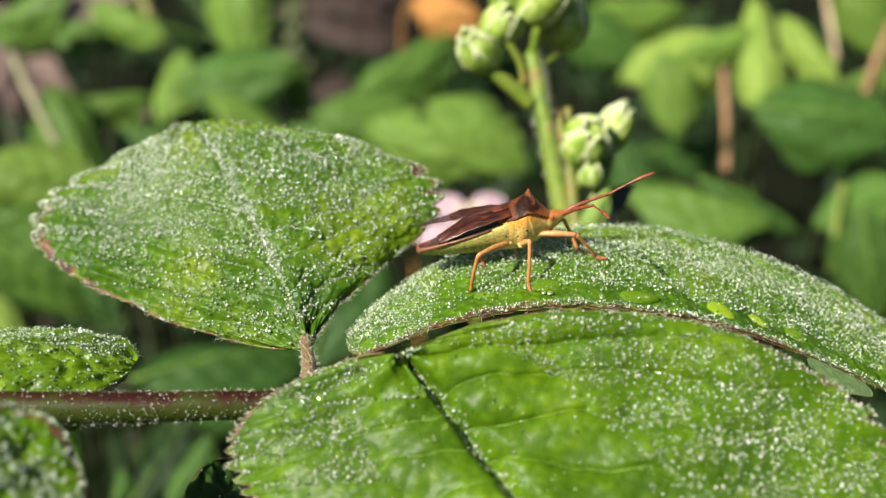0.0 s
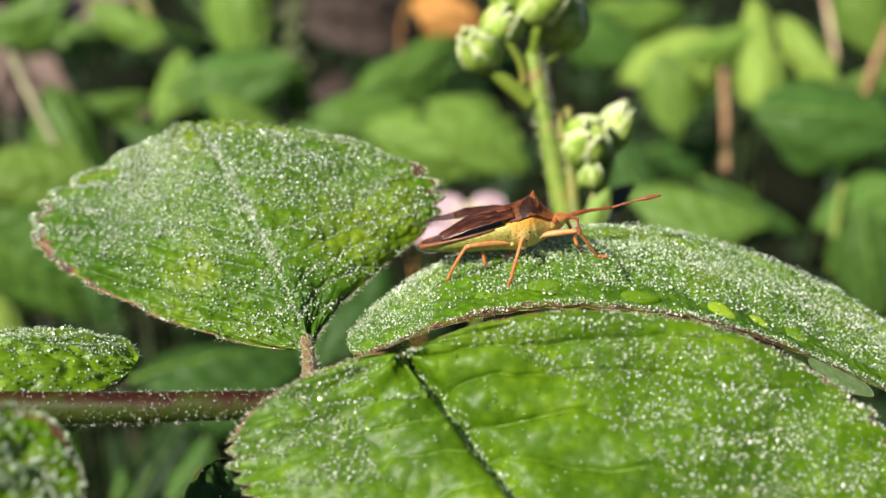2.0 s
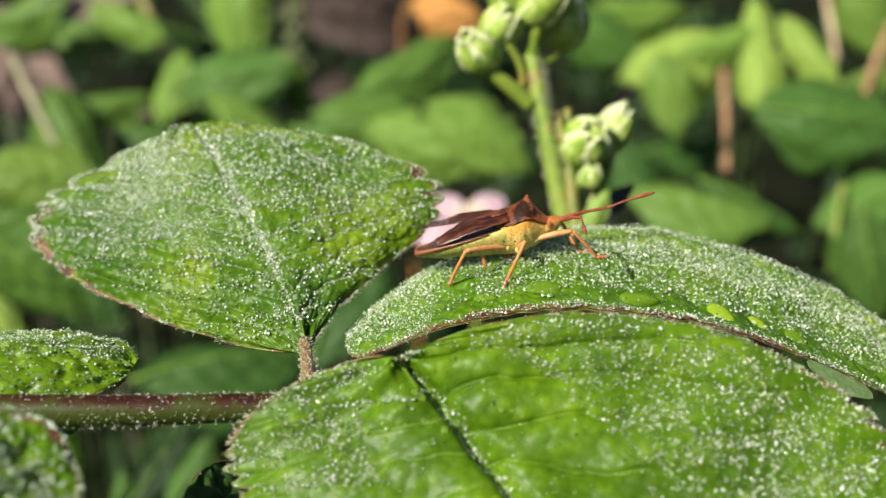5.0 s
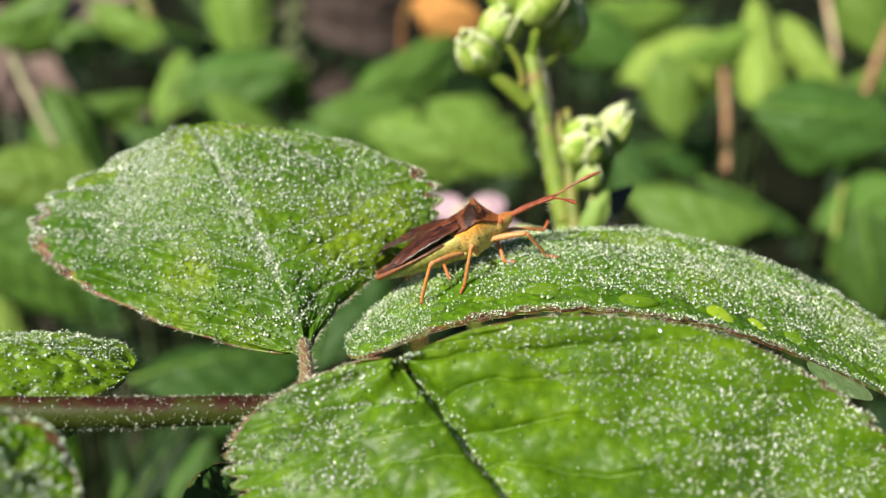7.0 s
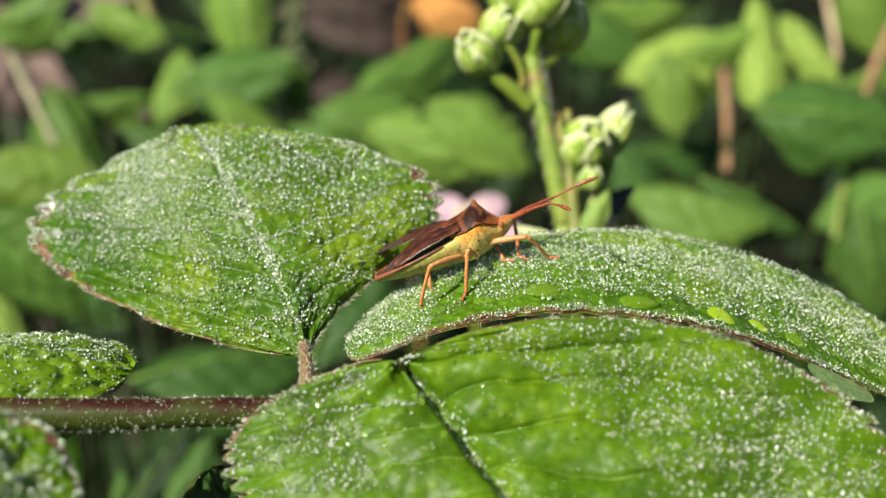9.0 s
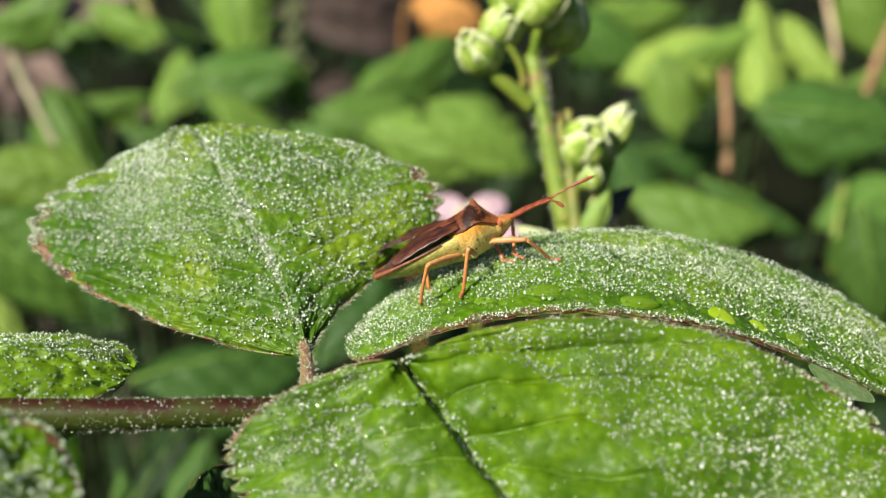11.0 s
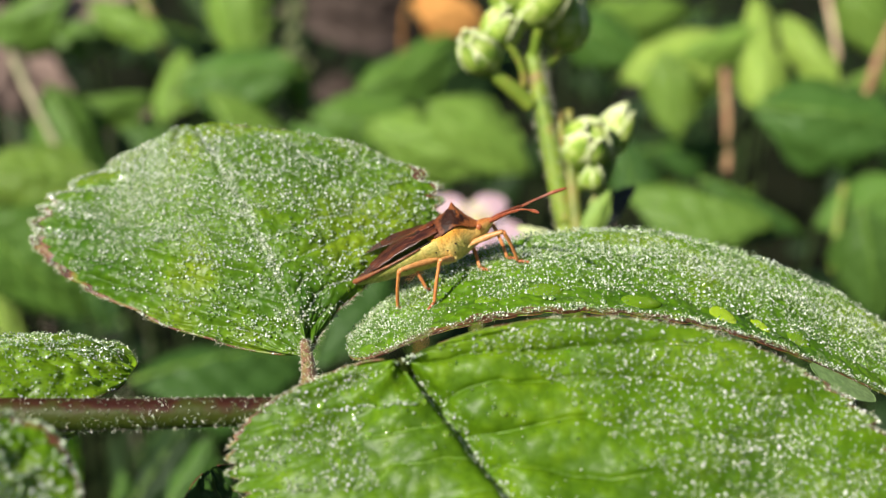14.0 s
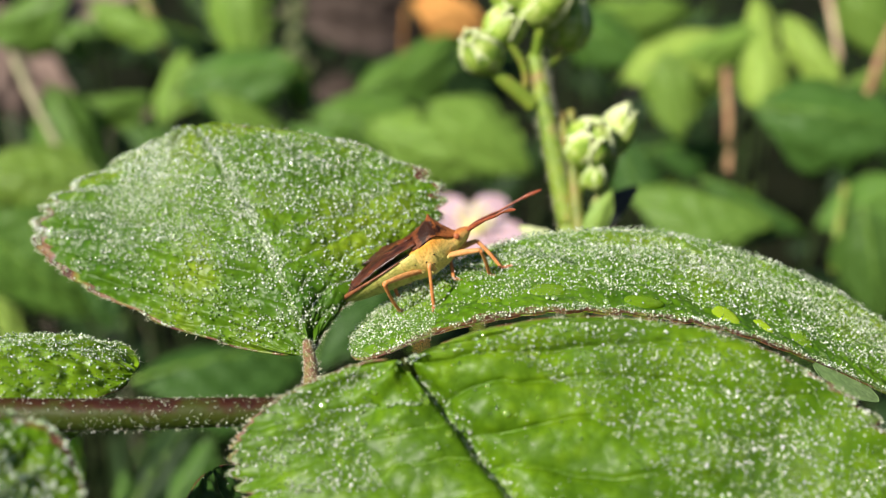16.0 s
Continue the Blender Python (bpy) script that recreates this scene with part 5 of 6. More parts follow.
def smoothly(rows, n):
    """Rows of numbers, refined by smooth interpolation over the first one."""
    r = np.array(rows, float)
    t, out = np.linspace(0, len(r) - 1, n), []
    for u in t:
        i = min(int(u), len(r) - 2)
        f = u - i
        p0, p1, p2, p3 = r[max(i - 1, 0)], r[i], r[i + 1], r[min(i + 2, len(r) - 1)]
        out.append(0.5 * (2 * p1 + (p2 - p0) * f + (2 * p0 - 5 * p1 + 4 * p2 - p3) * f * f + (3 * p1 - p0 - 3 * p2 + p3) * f ** 3))
    return out


def keel(x, hw, top, low, dome, n=28):
    """A cross section: slightly domed above, keeled belly below."""
    pts = []
    for k in range(n):
        a = 2 * math.pi * k / n
        c, s = math.cos(a), math.sin(a)
        y = hw * math.copysign(abs(c) ** (0.8 if s >= 0 else 1.35), c)
        z = top + dome * s if s >= 0 else top + (low - top) * abs(s) ** 1.15
        pts.append(mm(x, y, z))
    return pts


def plate(grid, thick):
    """A thin curved plate from a grid of points in millimetres."""
    nu, nv = len(grid), len(grid[0])
    top = [mm(*p) for row in grid for p in row]
    verts = top + [p - mm(0, 0, thick) for p in top]
    o = nu * nv
    faces = [(i * nv + j, i * nv + j + 1, (i + 1) * nv + j + 1, (i + 1) * nv + j) for i in range(nu - 1) for j in range(nv - 1)]
    faces += [tuple(x + o for x in reversed(f)) for f in faces]
    ring = list(range(nv)) + [i * nv + nv - 1 for i in range(1, nu)] + [(nu - 1) * nv + j for j in range(nv - 2, -1, -1)] + [i * nv for i in range(nu - 2, 0, -1)]
    faces += [(ring[(i + 1) % len(ring)], ring[i], ring[i] + o, ring[(i + 1) % len(ring)] + o) for i in range(len(ring))]
    return verts, faces


bug = thing("leaf_bug", "brown and yellow leaf-footed bug walking on a dewy leaf", "insect")
ABDOMEN = [(-7.75, 0.45, 0.08, -0.25), (-7.2, 0.85, 0.12, -0.5), (-6.4, 1.2, 0.18, -0.72), (-5.4, 1.6, 0.27, -1.0), (-4.0, 2.0, 0.4, -1.25), (-2.0, 2.3, 0.58, -1.6),
           (0.0, 2.25, 0.75, -1.85), (1.6, 2.05, 0.85, -2.05), (2.4, 1.6, 0.7, -2.0)]


def body():
    rows = smoothly(ABDOMEN, 40)
    v, f = rings([keel(x, hw, top, low, 0.12) for x, hw, top, low in rows])
    part("abdomen", mesh_from("abdomen", v, f, BELLY), bug, "yellow-green speckled belly")
    # black back under the wings
    g = [[(x, hw * 0.9 * t, top + 0.16 + 0.12 * (1 - t * t)) for t in np.linspace(-1, 1, 9)] for x, hw, top, low in rows[2:]]
    v, f = plate(g, 0.12)
    part("back", mesh_from("back", v, f, BLACK), bug, "black back under the wings")
    for side in (-1, 1):
        pts = [mm(x, side * (hw + 0.05), top + 0.08) for x, hw, top, low in rows[:30]]
        v, f = tube(pts, np.interp(np.linspace(0, 1, 30), [0, 0.1, 0.5, 1], [0.14, 0.30, 0.20, 0.06]) * MM, 8)
        part("side_margin", mesh_from("side_margin", v, f, RIM), bug, "reddish brown side margin")
    chest = smoothly([(0.6, 1.9, 0.75, -1.95), (1.8, 2.05, 1.0, -2.2), (3.0, 2.2, 1.3, -2.15), (3.8, 2.15, 1.4, -2.0), (4.4, 1.75, 1.1, -1.8), (5.2, 1.2, 0.5, -1.35), (5.8, 0.92, 0.25, -1.0)], 24)
    v, f = rings([keel(x, hw, top, low, 0.3) for x, hw, top, low in chest])
    part("chest", mesh_from("chest", v, f, CHEST), bug, "orange-yellow chest")
    # overlapping side plates of the chest, domed, their rims sunk into it
    table = np.array(chest)
    for side in (-1, 1):
        for x0, x1, lean, low_turn, swell in ((0.7, 2.35, -0.7, 62, 0.05), (2.25, 3.75, -0.45, 66, 0.06), (3.6, 5.2, 0.2, 60, 0.06)):
            nu, nv, pts = 13, 13, []
            for u in np.linspace(0, 1, nu):
                for w in np.linspace(0, 1, nv):
                    x = x0 + (x1 - x0) * u + lean * (w - 0.3)
                    hw, top, low = (float(np.interp(x, table[:, 0], table[:, c])) for c in (1, 2, 3))
                    a = math.radians(-3 + (low_turn + 3) * w)
                    rim = min(1.0, 7 * min(u, 1 - u), 7 * min(w, 1 - w))
                    out = 0.97 + swell * rim * (0.55 + 0.45 * math.sin(math.pi * u) * math.sin(math.pi * w))
                    pts.append(mm(x, side * hw * out * abs(math.cos(a)) ** 1.35, top + (low - top) * math.copysign(abs(math.sin(a)) ** 1.15, math.sin(a)) * out))
            fs = [(p * nv + q, p * nv + q + 1, (p + 1) * nv + q + 1, (p + 1) * nv + q) for p in range(nu - 1) for q in range(nv - 1)]
            part("side_plate", mesh_from("side_plate", pts, fs if side > 0 else [k[::-1] for k in fs], CHEST), bug, "yellow side plate of the chest")
    collar = smoothly([(1.6, 1.95, 2.45, 1.2), (2.4, 2.14, 2.62, 1.22), (3.1, 2.22, 2.75, 1.36), (3.8, 2.22, 2.98, 1.48), (4.3, 2.05, 3.28, 1.42), (4.55, 1.9, 3.45, 1.3), (4.8, 1.72, 2.7, 1.1),
                       (5.2, 1.45, 1.95, 0.75), (5.7, 1.08, 1.2, 0.45), (6.1, 0.92, 0.75, 0.25)], 40)
    g = [[(x, hw * t, low + (peak - low) * (1 - abs(t) ** (2.2 - 0.9 * min(1.0, max(0.0, (peak - 2.7) / 0.6)))) + 0.04 * math.sin(9 * x + 7 * t) * (1 - t * t)) for t in np.linspace(-1, 1, 21)] for x, hw, peak, low in collar]
    v, f = plate(g, 0.14)
    part("collar_shield", mesh_from("collar_shield", v, f, COLLAR), bug, "brown pointed shoulder shield with dark patches")
    g = [[(x, hw * t, 2.32 + 0.10 * (x - 1.6) + 0.2 * (1 - t * t)) for t in np.linspace(-1, 1, 9)] for x, hw in [(2.0, 1.25), (1.2, 1.0), (0.4, 0.7), (-0.4, 0.36), (-0.9, 0.08)]]
    v, f = plate([r[::-1] for r in g], 0.15)
    part("scutellum", mesh_from("scutellum", v, f, SHELL), bug, "small brown triangular back plate")
    # leathery forewings, crossed over the back, and their smoky tips: x, inner and outer edge, height of each
    near = smoothly([(2.2, 0.0, -1.95, 2.35, 1.62), (1.0, 0.45, -2.15, 2.36, 1.6), (-0.5, 0.55, -2.3, 2.32, 1.5), (-2.0, 0.4, -2.3, 2.18, 1.32), (-3.3, 0.0, -2.2, 1.9, 1.08), (-4.6, -0.5, -1.95, 1.5, 0.8), (-5.4, -0.7, -1.7, 1.2, 0.62)], 24)
    near_tip = smoothly([(-4.0, -0.2, -1.7, 1.62, 0.9), (-5.2, -0.6, -1.6, 1.2, 0.62), (-6.4, -0.55, -1.15, 0.75, 0.42), (-7.5, -0.3, -0.55, 0.34, 0.24)], 14)
    far = smoothly([(2.2, -0.2, 1.95, 2.25, 1.9), (1.0, 0.1, 2.15, 2.22, 2.2), (-0.5, 0.2, 2.3, 2.2, 2.45), (-2.0, 0.3, 2.35, 2.12, 2.55), (-3.0, 0.5, 2.3, 2.1, 2.52), (-3.8, 0.8, 2.2, 2.15, 2.48)], 22)
    far_tip = smoothly([(-2.6, 0.5, 2.0, 2.08, 2.48), (-4.2, 0.7, 2.2, 2.1, 2.4), (-5.6, 1.0, 2.1, 2.1, 2.3), (-6.6, 1.3, 1.95, 2.1, 2.2), (-7.1, 1.55, 1.75, 2.08, 2.12)], 16)
    for rows_w, mat, name, label, thick in ((near, WING, "forewing", "dark reddish brown leathery forewing", 0.1), (far, WING, "forewing", "dark reddish brown leathery forewing", 0.1),
                                            (near_tip, SMOKE, "wing_tip", "smoky translucent wing tip", 0.03), (far_tip, SMOKE, "wing_tip", "smoky translucent wing tip", 0.03)):
        def wing(row, t, extra=0.0):
            x, yi, yo, zi, zo = row
            return (x, yi + (yo - yi) * t, zi + (zo - zi) * t + extra + 0.22 * math.sin(math.pi * t) * (1 if rows_w is near else -0.3) + 0.03 * math.sin(19 * t + 2 * x) + 0.025 * math.sin(4.3 * x))
        g = [[wing(r, t) for t in np.linspace(0, 1, 15)] for r in rows_w]
        v, f = plate(g if rows_w is far or rows_w is far_tip else [r[::-1] for r in g], thick)
        wing_part = part(name, mesh_from(name, v, f, mat), bug, label)
        for k in range(3):
            at = 0.22 + 0.3 * k
            v, f = tube([mm(*wing(r, at + 0.10 * math.sin(0.4 * i), 0.01)) for i, r in enumerate(rows_w[1:-1])], (0.025 if mat is WING else 0.02) * MM, 5)
            part("wing_vein", mesh_from("wing_vein", v, f, SHELL), wing_part)
    head = smoothly([(5.3, 0.95, 0.2, -1.15), (5.9, 1.02, 0.36, -1.05), (6.5, 0.86, 0.4, -0.8), (7.1, 0.58, 0.28, -0.4), (7.55, 0.25, 0.12, -0.1)], 16)
    v, f = rings([keel(x, hw, top - 0.15, low, 0.45, 20) for x, hw, top, low in head])
    hd = part("head", mesh_from("head", v, f, HEAD), bug, "orange-brown head")
    for side in (-1, 1):
        v, f = ball(mm(6.05, side * 0.92, 0.2), (0.30 * MM, 0.22 * MM, 0.30 * MM), 14, 10)
        part("eye", mesh_from("eye", v, f, EYE), hd, "round reddish eye")
    v, f = tapered([mm(7.1, 0, -0.2), mm(6.6, 0, -0.8), mm(5.6, 0, -1.25), mm(4.4, 0, -1.75)], 0.2, 0.12, 12, 8)
    part("beak", mesh_from("beak", v, f, LEG), bug, "thin beak folded under the head")
    rng = np.random.default_rng(5)
    for x, z in ((3.3, -0.2), (2.3, -0.5), (1.2, -0.2), (-0.6, -0.7), (-2.2, -0.6), (2.9, -1.0)):
        hw = float(np.interp(x, [-2.5, 0, 1.8, 3.0, 4.2], [2.55, 2.4, 2.2, 2.15, 1.5])) * (1 - 0.10 * max(0.0, -z))
        for side in (-1, 1):
            v, f = ball(mm(x, side * hw, z), (0.09 * MM, 0.07 * MM, 0.09 * MM), 8, 5)
            part("spot", mesh_from("spot", v, f, BLACK), bug, "small black dot")


body()


def limb(name, length, radii, mat, parent=bug, label=""):
    """A limb along its own x axis, thicker and thinner along its length, slightly bowed."""
    n = 14
    pts = [mm(length * i / (n - 1), 0, 0.05 * length * math.sin(math.pi * i / (n - 1)) * 0.5) for i in range(n)]
    r = np.interp(np.linspace(0, 1, n), np.linspace(0, 1, len(radii)), radii) * MM
    v, f = tube(pts, r, 9)
    return part(name, mesh_from(name, v, f, mat), parent, label)


# ---- what moves ----
def eased(rows, t):
    """Values of a table (time first) at t, passing gently from row to row."""
    if t <= rows[0][0]:
        return np.array(rows[0][1:], float), 0.0
    for a, b in zip(rows, rows[1:]):
        if t <= b[0]:
            u = (t - a[0]) / (b[0] - a[0])
            e = u * u * (3 - 2 * u)
            a, b = np.array(a[1:], float), np.array(b[1:], float)
            return a + (b - a) * e, min(1.0, float(np.linalg.norm((b - a)[:3])) / 2.0) * math.sin(math.pi * u)
    return np.array(rows[-1][1:], float), 0.0


BODY_WAY = [
    (0.0, 4.95, 101.39, 414.88, -6.0, -13.8, 3.2),
    (0.5, 4.95, 101.42, 414.96, -6.1, -13.2, 2.8),
    (1.0, 5.17, 102.08, 414.99, -6.1, -12.4, 1.9),
    (1.4, 5.37, 102.06, 414.96, -6.2, -11.8, 1.0),
    (2.0, 5.21, 102.05, 414.67, -6.2, -11.5, 1.0),
    (3.0, 5.16, 102.14, 414.42, -6.3, -11.6, 1.3),
    (4.2, 5.14, 102.24, 414.44, -6.5, -11.5, 1.4),
    (5.4, 4.75, 102.27, 414.25, -6.6, -13.2, 2.3),
    (6.3, 3.21, 102.06, 413.77, -6.7, -16.0, 6.0),
    (6.6, 1.03, 101.20, 413.57, -6.7, -21.2, 5.8),
    (7.0, 0.45, 102.31, 413.44, -6.8, -24.0, 6.5),
    (9.2, 0.40, 101.89, 413.51, -7.1, -23.2, 5.7),
    (11.3, 0.21, 101.99, 413.59, -8.3, -23.0, 5.4),
    (11.6, -0.45, 101.88, 413.30, -8.5, -24.0, 5.9),
    (12.0, -1.40, 101.77, 413.03, -8.7, -27.2, 6.1),
    (12.8, -1.53, 101.96, 413.04, -9.2, -27.0, 6.1),
    (13.4, -1.72, 101.66, 413.27, -9.4, -24.5, 5.0),
    (14.1, -1.94, 101.64, 413.21, -9.8, -23.6, 5.0),
    (14.5, -2.50, 101.49, 412.65, -10.0, -24.2, 4.4),
    (15.0, -2.80, 101.41, 412.48, -11.0, -24.6, 4.8),
    (15.4, -3.21, 101.33, 412.27, -11.8, -25.4, 5.3),
    (16.0, -4.14, 101.03, 411.94, -13.0, -28.3, 5.9),
]
FEET, FEELERS = {}, {}
FEET["near_hind"] = [(0.0, 2.74, 97.87, 410.00, -0.23, -0.67, 0.71), (0.7, 2.74, 97.87, 410.00, -0.24, -0.64, 0.73), (1.0, 1.31, 98.94, 411.64, -0.02, -0.49, 0.87), (1.4, 0.35, 99.99, 410.20, -0.26, -0.56, 0.79), (4.2, 0.79, 99.32, 410.12, -0.19, -0.54, 0.82), (5.6, 0.71, 99.51, 410.14, -0.15, -0.57, 0.81), (6.2, -2.69, 98.28, 408.70, -0.12, -0.63, 0.77), (6.6, -2.10, 98.27, 408.93, -0.24, -0.64, 0.73), (7.0, -2.02, 98.06, 408.97, -0.19, -0.56, 0.81), (9.2, -2.09, 97.82, 408.95, -0.22, -0.58, 0.78), (12.8, -2.29, 98.28, 408.85, -0.29, -0.58, 0.76), (13.5, -5.37, 98.54, 409.95, -0.09, -0.46, 0.88), (13.8, -4.54, 98.76, 408.31, -0.38, -0.54, 0.75), (16.0, -4.55, 98.40, 408.10, -0.46, -0.60, 0.66)]
FEET["near_middle"] = [(0.0, 8.33, 97.20, 411.02, 0.19, -0.62, 0.76), (0.2, 8.33, 97.20, 411.02, 0.19, -0.62, 0.76), (0.6, 6.72, 98.16, 411.03, -0.10, -0.71, 0.70), (6.0, 6.32, 98.43, 411.01, 0.31, -0.51, 0.80), (6.4, 5.77, 97.36, 410.78, 0.34, -0.46, 0.82), (6.7, 5.73, 97.98, 410.79, 0.24, -0.47, 0.85), (7.0, 2.28, 99.19, 410.44, -0.06, -0.57, 0.82), (9.2, 2.37, 98.27, 410.07, -0.24, -0.58, 0.78), (12.6, 1.85, 98.75, 410.09, -0.10, -0.64, 0.76), (13.3, -0.84, 97.78, 409.22, -0.35, -0.55, 0.75), (16.0, -1.20, 97.49, 409.12, -0.17, -0.66, 0.73)]
FEET["near_fore"] = [(0.0, 15.44, 101.44, 412.19, 0.26, -0.57, 0.78), (5.6, 15.56, 101.66, 412.29, 0.19, -0.24, 0.95), (6.2, 13.16, 101.97, 412.10, 0.12, -0.55, 0.82), (6.6, 10.66, 102.37, 412.30, 0.27, -0.52, 0.81), (11.5, 10.83, 102.08, 412.23, 0.11, -0.62, 0.77), (12.0, 7.88, 101.72, 412.05, 0.22, -0.37, 0.90), (15.4, 7.27, 101.54, 411.93, 0.11, -0.27, 0.96), (16.0, 4.34, 100.78, 411.13, 0.16, -0.60, 0.78)]
FEET["far_fore"] = [(0.0, 13.83, 102.72, 412.36), (5.8, 13.86, 103.00, 412.43), (6.6, 12.05, 105.93, 412.93), (7.0, 10.73, 106.83, 413.58), (7.4, 7.91, 102.17, 412.20), (15.2, 6.37, 102.21, 412.07), (15.7, 5.58, 101.43, 411.71), (16.0, 5.59, 101.26, 411.62)]
FEET["far_middle"] = [(0.0, 7.47, 101.87, 412.08), (0.5, 7.38, 101.94, 412.10), (1.0, 6.89, 102.31, 412.16), (5.8, 6.98, 102.52, 412.19), (6.6, 6.35, 101.84, 411.97), (11.3, 6.19, 102.18, 412.04), (12.0, 3.87, 102.29, 411.37), (14.2, 3.70, 101.60, 411.33), (14.7, 1.07, 100.74, 410.69), (16.0, 0.78, 100.84, 410.61)]
FEET["far_hind"] = [(0.0, 4.19, 101.28, 411.30), (5.6, 4.34, 101.47, 411.41), (6.3, 0.99, 100.64, 410.64), (7.0, 0.83, 100.53, 410.56), (7.5, -1.04, 100.26, 409.62), (12.5, -1.52, 100.51, 409.56), (15.2, -1.76, 100.44, 409.53), (15.7, -4.64, 101.69, 408.36), (16.0, -4.80, 101.09, 408.49)]
FEELERS["near"] = [
    (0.0, 14.38, 97.58, 418.92, 15.33, 93.39, 419.00),
    (0.9, 13.15, 97.33, 418.52, 13.54, 93.07, 418.09),
    (1.4, 12.79, 96.98, 417.72, 12.54, 92.69, 417.67),
    (4.2, 12.79, 97.33, 417.52, 12.40, 93.06, 417.21),
    (6.3, 14.01, 99.95, 418.02, 15.01, 95.81, 418.69),
    (6.6, 11.15, 99.35, 419.39, 13.70, 95.91, 419.90),
    (7.0, 11.16, 101.11, 418.97, 12.90, 97.23, 419.61),
    (9.2, 10.38, 99.44, 419.04, 12.00, 95.49, 419.64),
    (11.3, 10.61, 100.17, 419.22, 11.29, 95.97, 419.82),
    (11.7, 10.08, 101.66, 419.32, 10.64, 97.42, 419.78),
    (12.0, 8.32, 101.65, 420.30, 9.27, 97.59, 421.40),
    (13.2, 7.97, 99.11, 419.12, 9.12, 95.03, 419.87),
    (14.5, 7.01, 98.45, 418.30, 8.57, 94.60, 419.45),
    (15.0, 5.87, 98.13, 418.58, 6.93, 94.42, 420.49),
    (16.0, 4.91, 98.11, 418.23, 6.42, 94.47, 419.98),
]
FEELERS["far"] = [
    (0.0, 16.60, 101.99, 418.73, 20.44, 101.79, 420.74),
    (1.5, 17.26, 103.93, 417.29, 22.04, 103.26, 418.45),
    (2.2, 17.23, 103.60, 416.67, 21.79, 103.09, 418.15),
    (4.2, 17.15, 103.81, 416.56, 21.57, 103.33, 417.97),
    (6.3, 14.87, 103.01, 417.59, 18.79, 104.23, 418.98),
    (6.6, 11.95, 104.13, 418.31, 15.86, 104.14, 420.38),
    (7.0, 11.65, 104.04, 418.36, 15.94, 104.07, 420.78),
    (9.2, 11.39, 104.93, 417.91, 15.77, 104.91, 420.06),
    (11.3, 11.09, 105.35, 417.78, 15.32, 105.39, 420.04),
    (12.0, 8.52, 105.94, 418.17, 13.19, 106.06, 420.61),
    (13.0, 8.79, 105.84, 417.47, 13.08, 105.85, 419.28),
    (14.5, 7.54, 105.96, 416.20, 12.72, 106.01, 418.43),
    (15.5, 5.70, 106.63, 415.61, 10.64, 106.90, 418.16),
    (16.0, 5.42, 105.84, 416.06, 10.37, 106.12, 418.63),
]


def aimed(origin, target, up):
    """A pose at origin whose x axis points to target."""
    x = (target - origin).normalized()
    y = up.cross(x).normalized()
    return Matrix.Translation(origin) @ Matrix((x, y, x.cross(y))).transposed().to_4x4()


def two_bones(root, goal, a, b, pole):
    """Root, joint and end of a limb of two lengths that reaches for goal, its joint bent towards pole."""
    d = goal - root
    dist = min(max(d.length, abs(a - b) * 1.02 + 1e-5), (a + b) * 0.995)
    u = d.normalized()
    k = (a * a - b * b + dist * dist) / (2 * dist)
    h = math.sqrt(max(a * a - k * k, 0.0))
    side = (pole - u * pole.dot(u)).normalized()
    joint = root + u * k + side * h
    return joint, root + u * dist, side


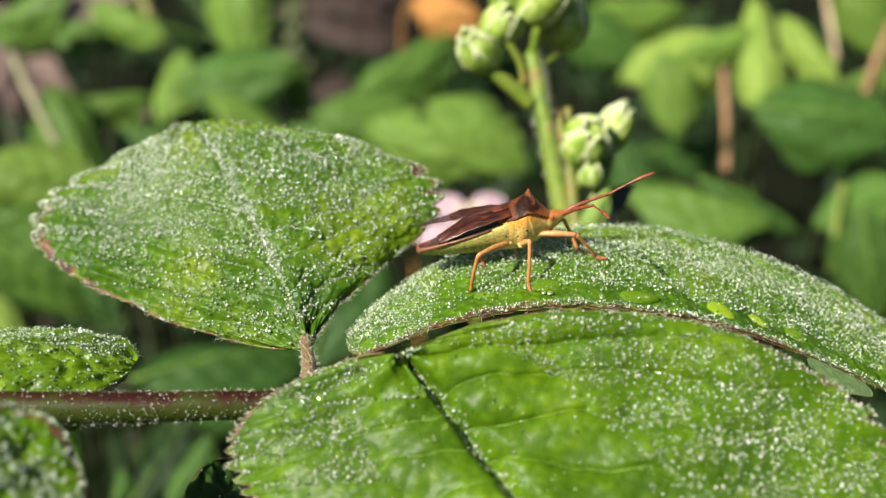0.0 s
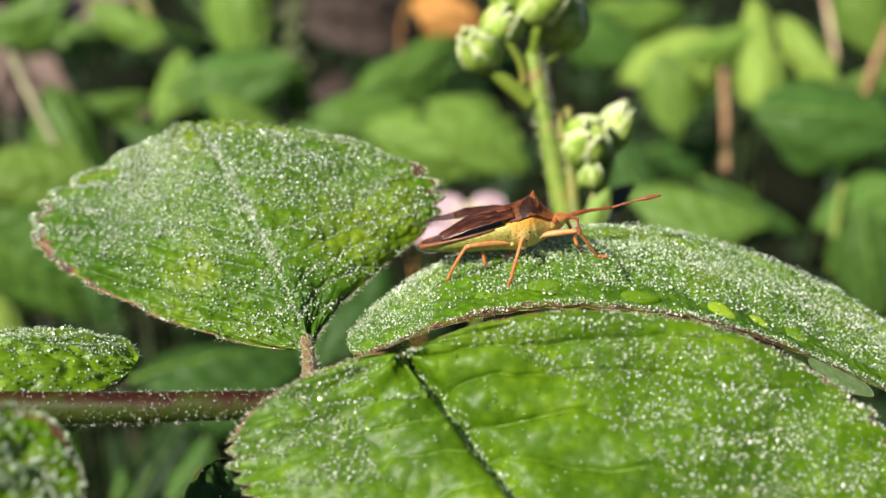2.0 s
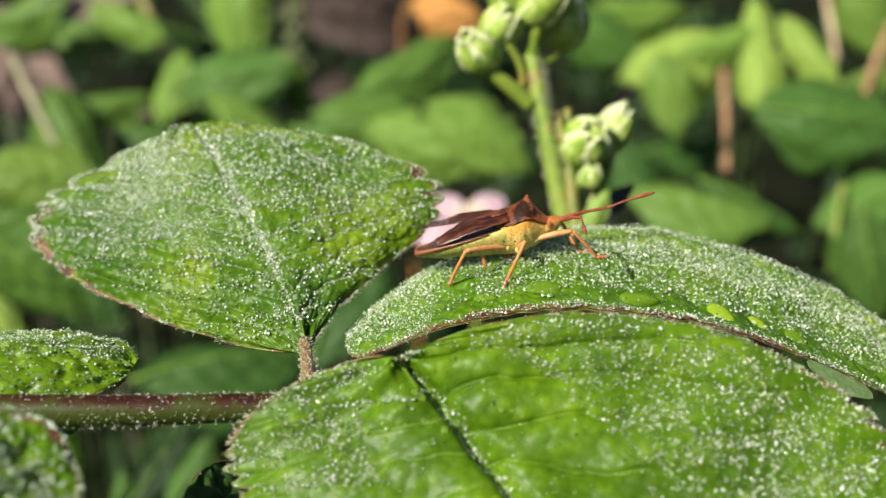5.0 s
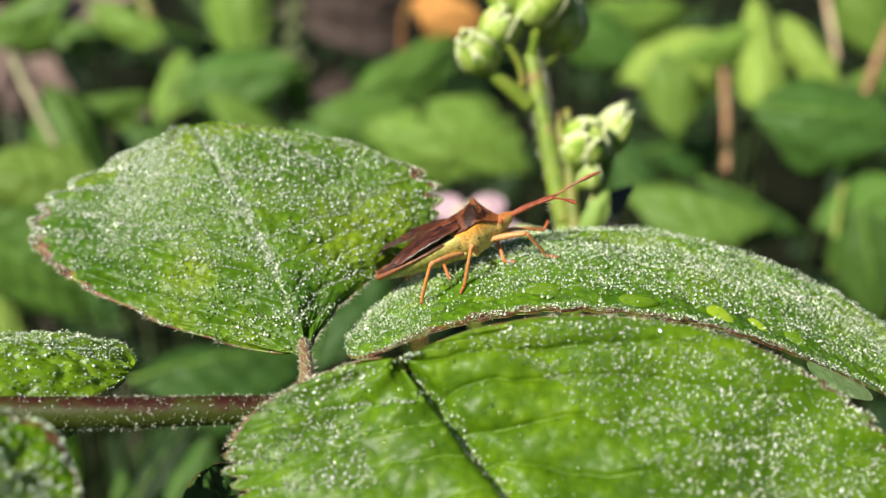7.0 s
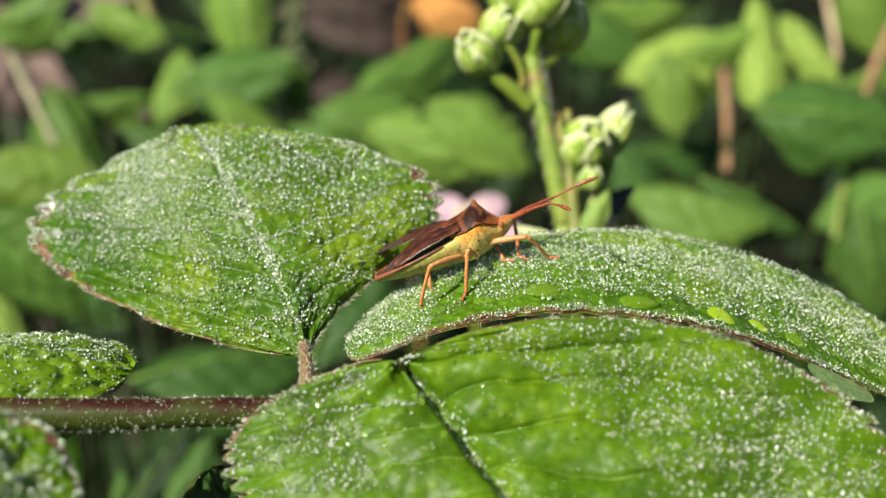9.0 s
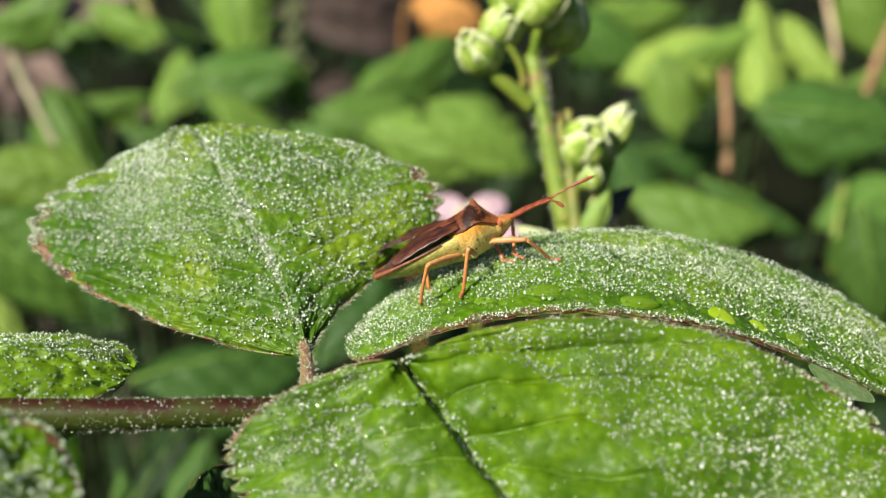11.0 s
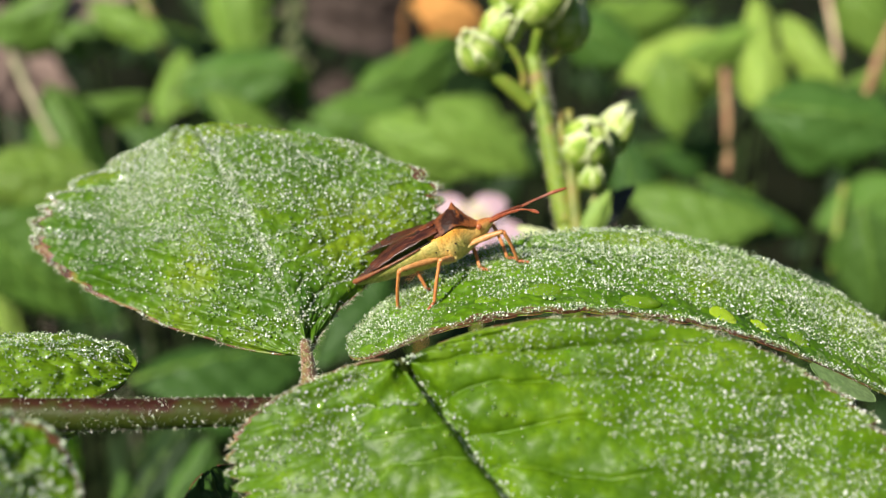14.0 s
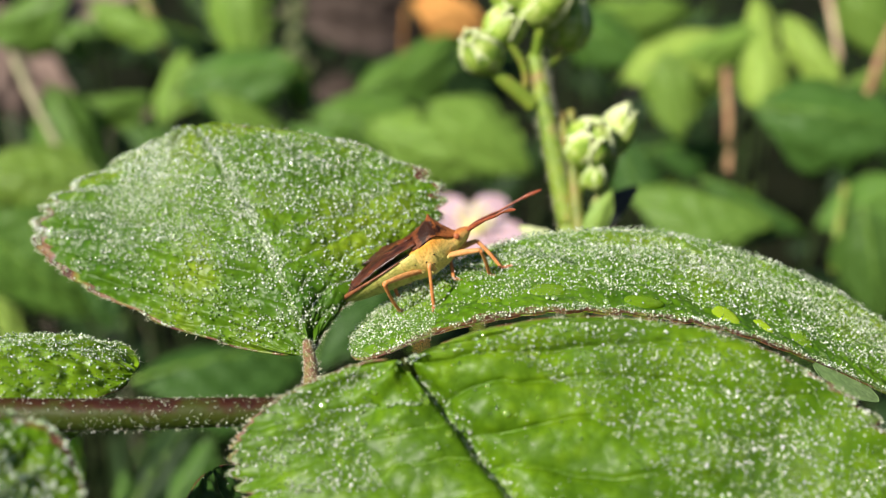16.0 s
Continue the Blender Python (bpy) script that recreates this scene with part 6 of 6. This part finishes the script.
def motions():
    times = [round(0.2 * i, 2) for i in range(81)]
    places = {}
    for t in times:
        x, y, z, roll, pitch, yaw = eased(BODY_WAY, t)[0]
        places[t] = pose(x * MM, y * MM, z * MM, roll, pitch, yaw)
    walk(bug, [(t, places[t]) for t in times])
    legs = (("near_fore", (4.3, -0.65, -1.1), 3.9, 4.0, (0.45, -0.25, 1)), ("near_middle", (2.5, -1.0, -1.7), 2.8, 4.2, (0.3, -0.9, 1)),
            ("near_hind", (1.4, -1.0, -1.2), 5.2, 4.6, (-0.5, -0.5, 1)),
            ("far_fore", (4.4, 0.85, -1.2), 3.1, 3.7, (0.5, 0.3, 1)), ("far_middle", (2.5, 1.25, -1.75), 2.8, 4.2, (0.3, 0.9, 1)),
            ("far_hind", (0.4, 1.5, -1.6), 3.2, 3.7, (0.0, 0.1, 1.0)))
    for key, root, a, b, pole in legs:
        root, pole = mm(*root), Vector(pole)
        femur = limb("femur", a, (0.25, 0.30, 0.33, 0.28, 0.22), LEG, bug, "orange-yellow thigh")
        v, f = ball((0, 0, 0), (0.46 * MM, 0.38 * MM, 0.38 * MM), 14, 9)
        part("hip", mesh_from("hip", v, f, COXA), femur, "pale yellow hip")
        tibia = limb("tibia", b, (0.21, 0.18, 0.18, 0.17), SHIN, bug, "orange shin")
        for i, (L, r) in enumerate(((0.5, 0.18), (0.3, 0.16), (0.4, 0.14))):
            v, f = tube([mm(0, 0, 0), mm(L * 0.6, 0, 0), mm(L, 0, 0)], [r * 0.7 * MM, r * MM, r * 0.8 * MM], 8)
            foot = part("foot_joint", mesh_from("foot_joint", v, f, FOOT), tibia, "reddish foot")
            foot.matrix_local = pose(b * MM, 0, 0) @ pose(0, 0, 0, 0, -62 if "hind" not in key else 55, 0) @ pose((0.0, 0.48, 0.76)[i] * MM, 0, 0)
        rows_a, rows_b = [], []
        for t in times:
            p, lift = eased(FEET[key], t)
            back = places[t].inverted()
            goal = back @ (mm(*p[:3]) + Vector((0, 0, lift * 0.8 * MM)))
            bend = back.to_3x3() @ Vector(p[3:]) if len(p) > 3 else pole
            joint, end, side = two_bones(root, goal, a * MM, b * MM, bend)
            rows_a.append((t, aimed(root, joint, side)))
            rows_b.append((t, aimed(joint, end, side)))
        walk(femur, rows_a)
        walk(tibia, rows_b)
    for key, y, tip_length in (("near", -0.34, 4.3), ("far", 0.34, 5.0)):
        root = mm(7.25, y, 0.15)
        first = limb("antenna", 5.0, (0.17, 0.24, 0.22, 0.15, 0.17, 0.13), FEELER, bug, "red antenna")
        second = limb("antenna_tip", tip_length, (0.14, 0.10, 0.095, 0.095, 0.11, 0.18, 0.21, 0.18, 0.08), FEELER, bug, "orange club-ended antenna tip")
        rows_a, rows_b = [], []
        for t in times:
            p = eased(FEELERS[key], t)[0]
            back = places[t].inverted()
            bend, tip = back @ mm(*p[:3]), back @ mm(*p[3:])
            m = aimed(root, bend, Vector((0, 0, 1)))
            joint = m @ mm(5.0, 0, 0)
            rows_a.append((t, m))
            rows_b.append((t, aimed(joint, tip, Vector((0, 0, 1)))))
        walk(first, rows_a)
        walk(second, rows_b)


motions()
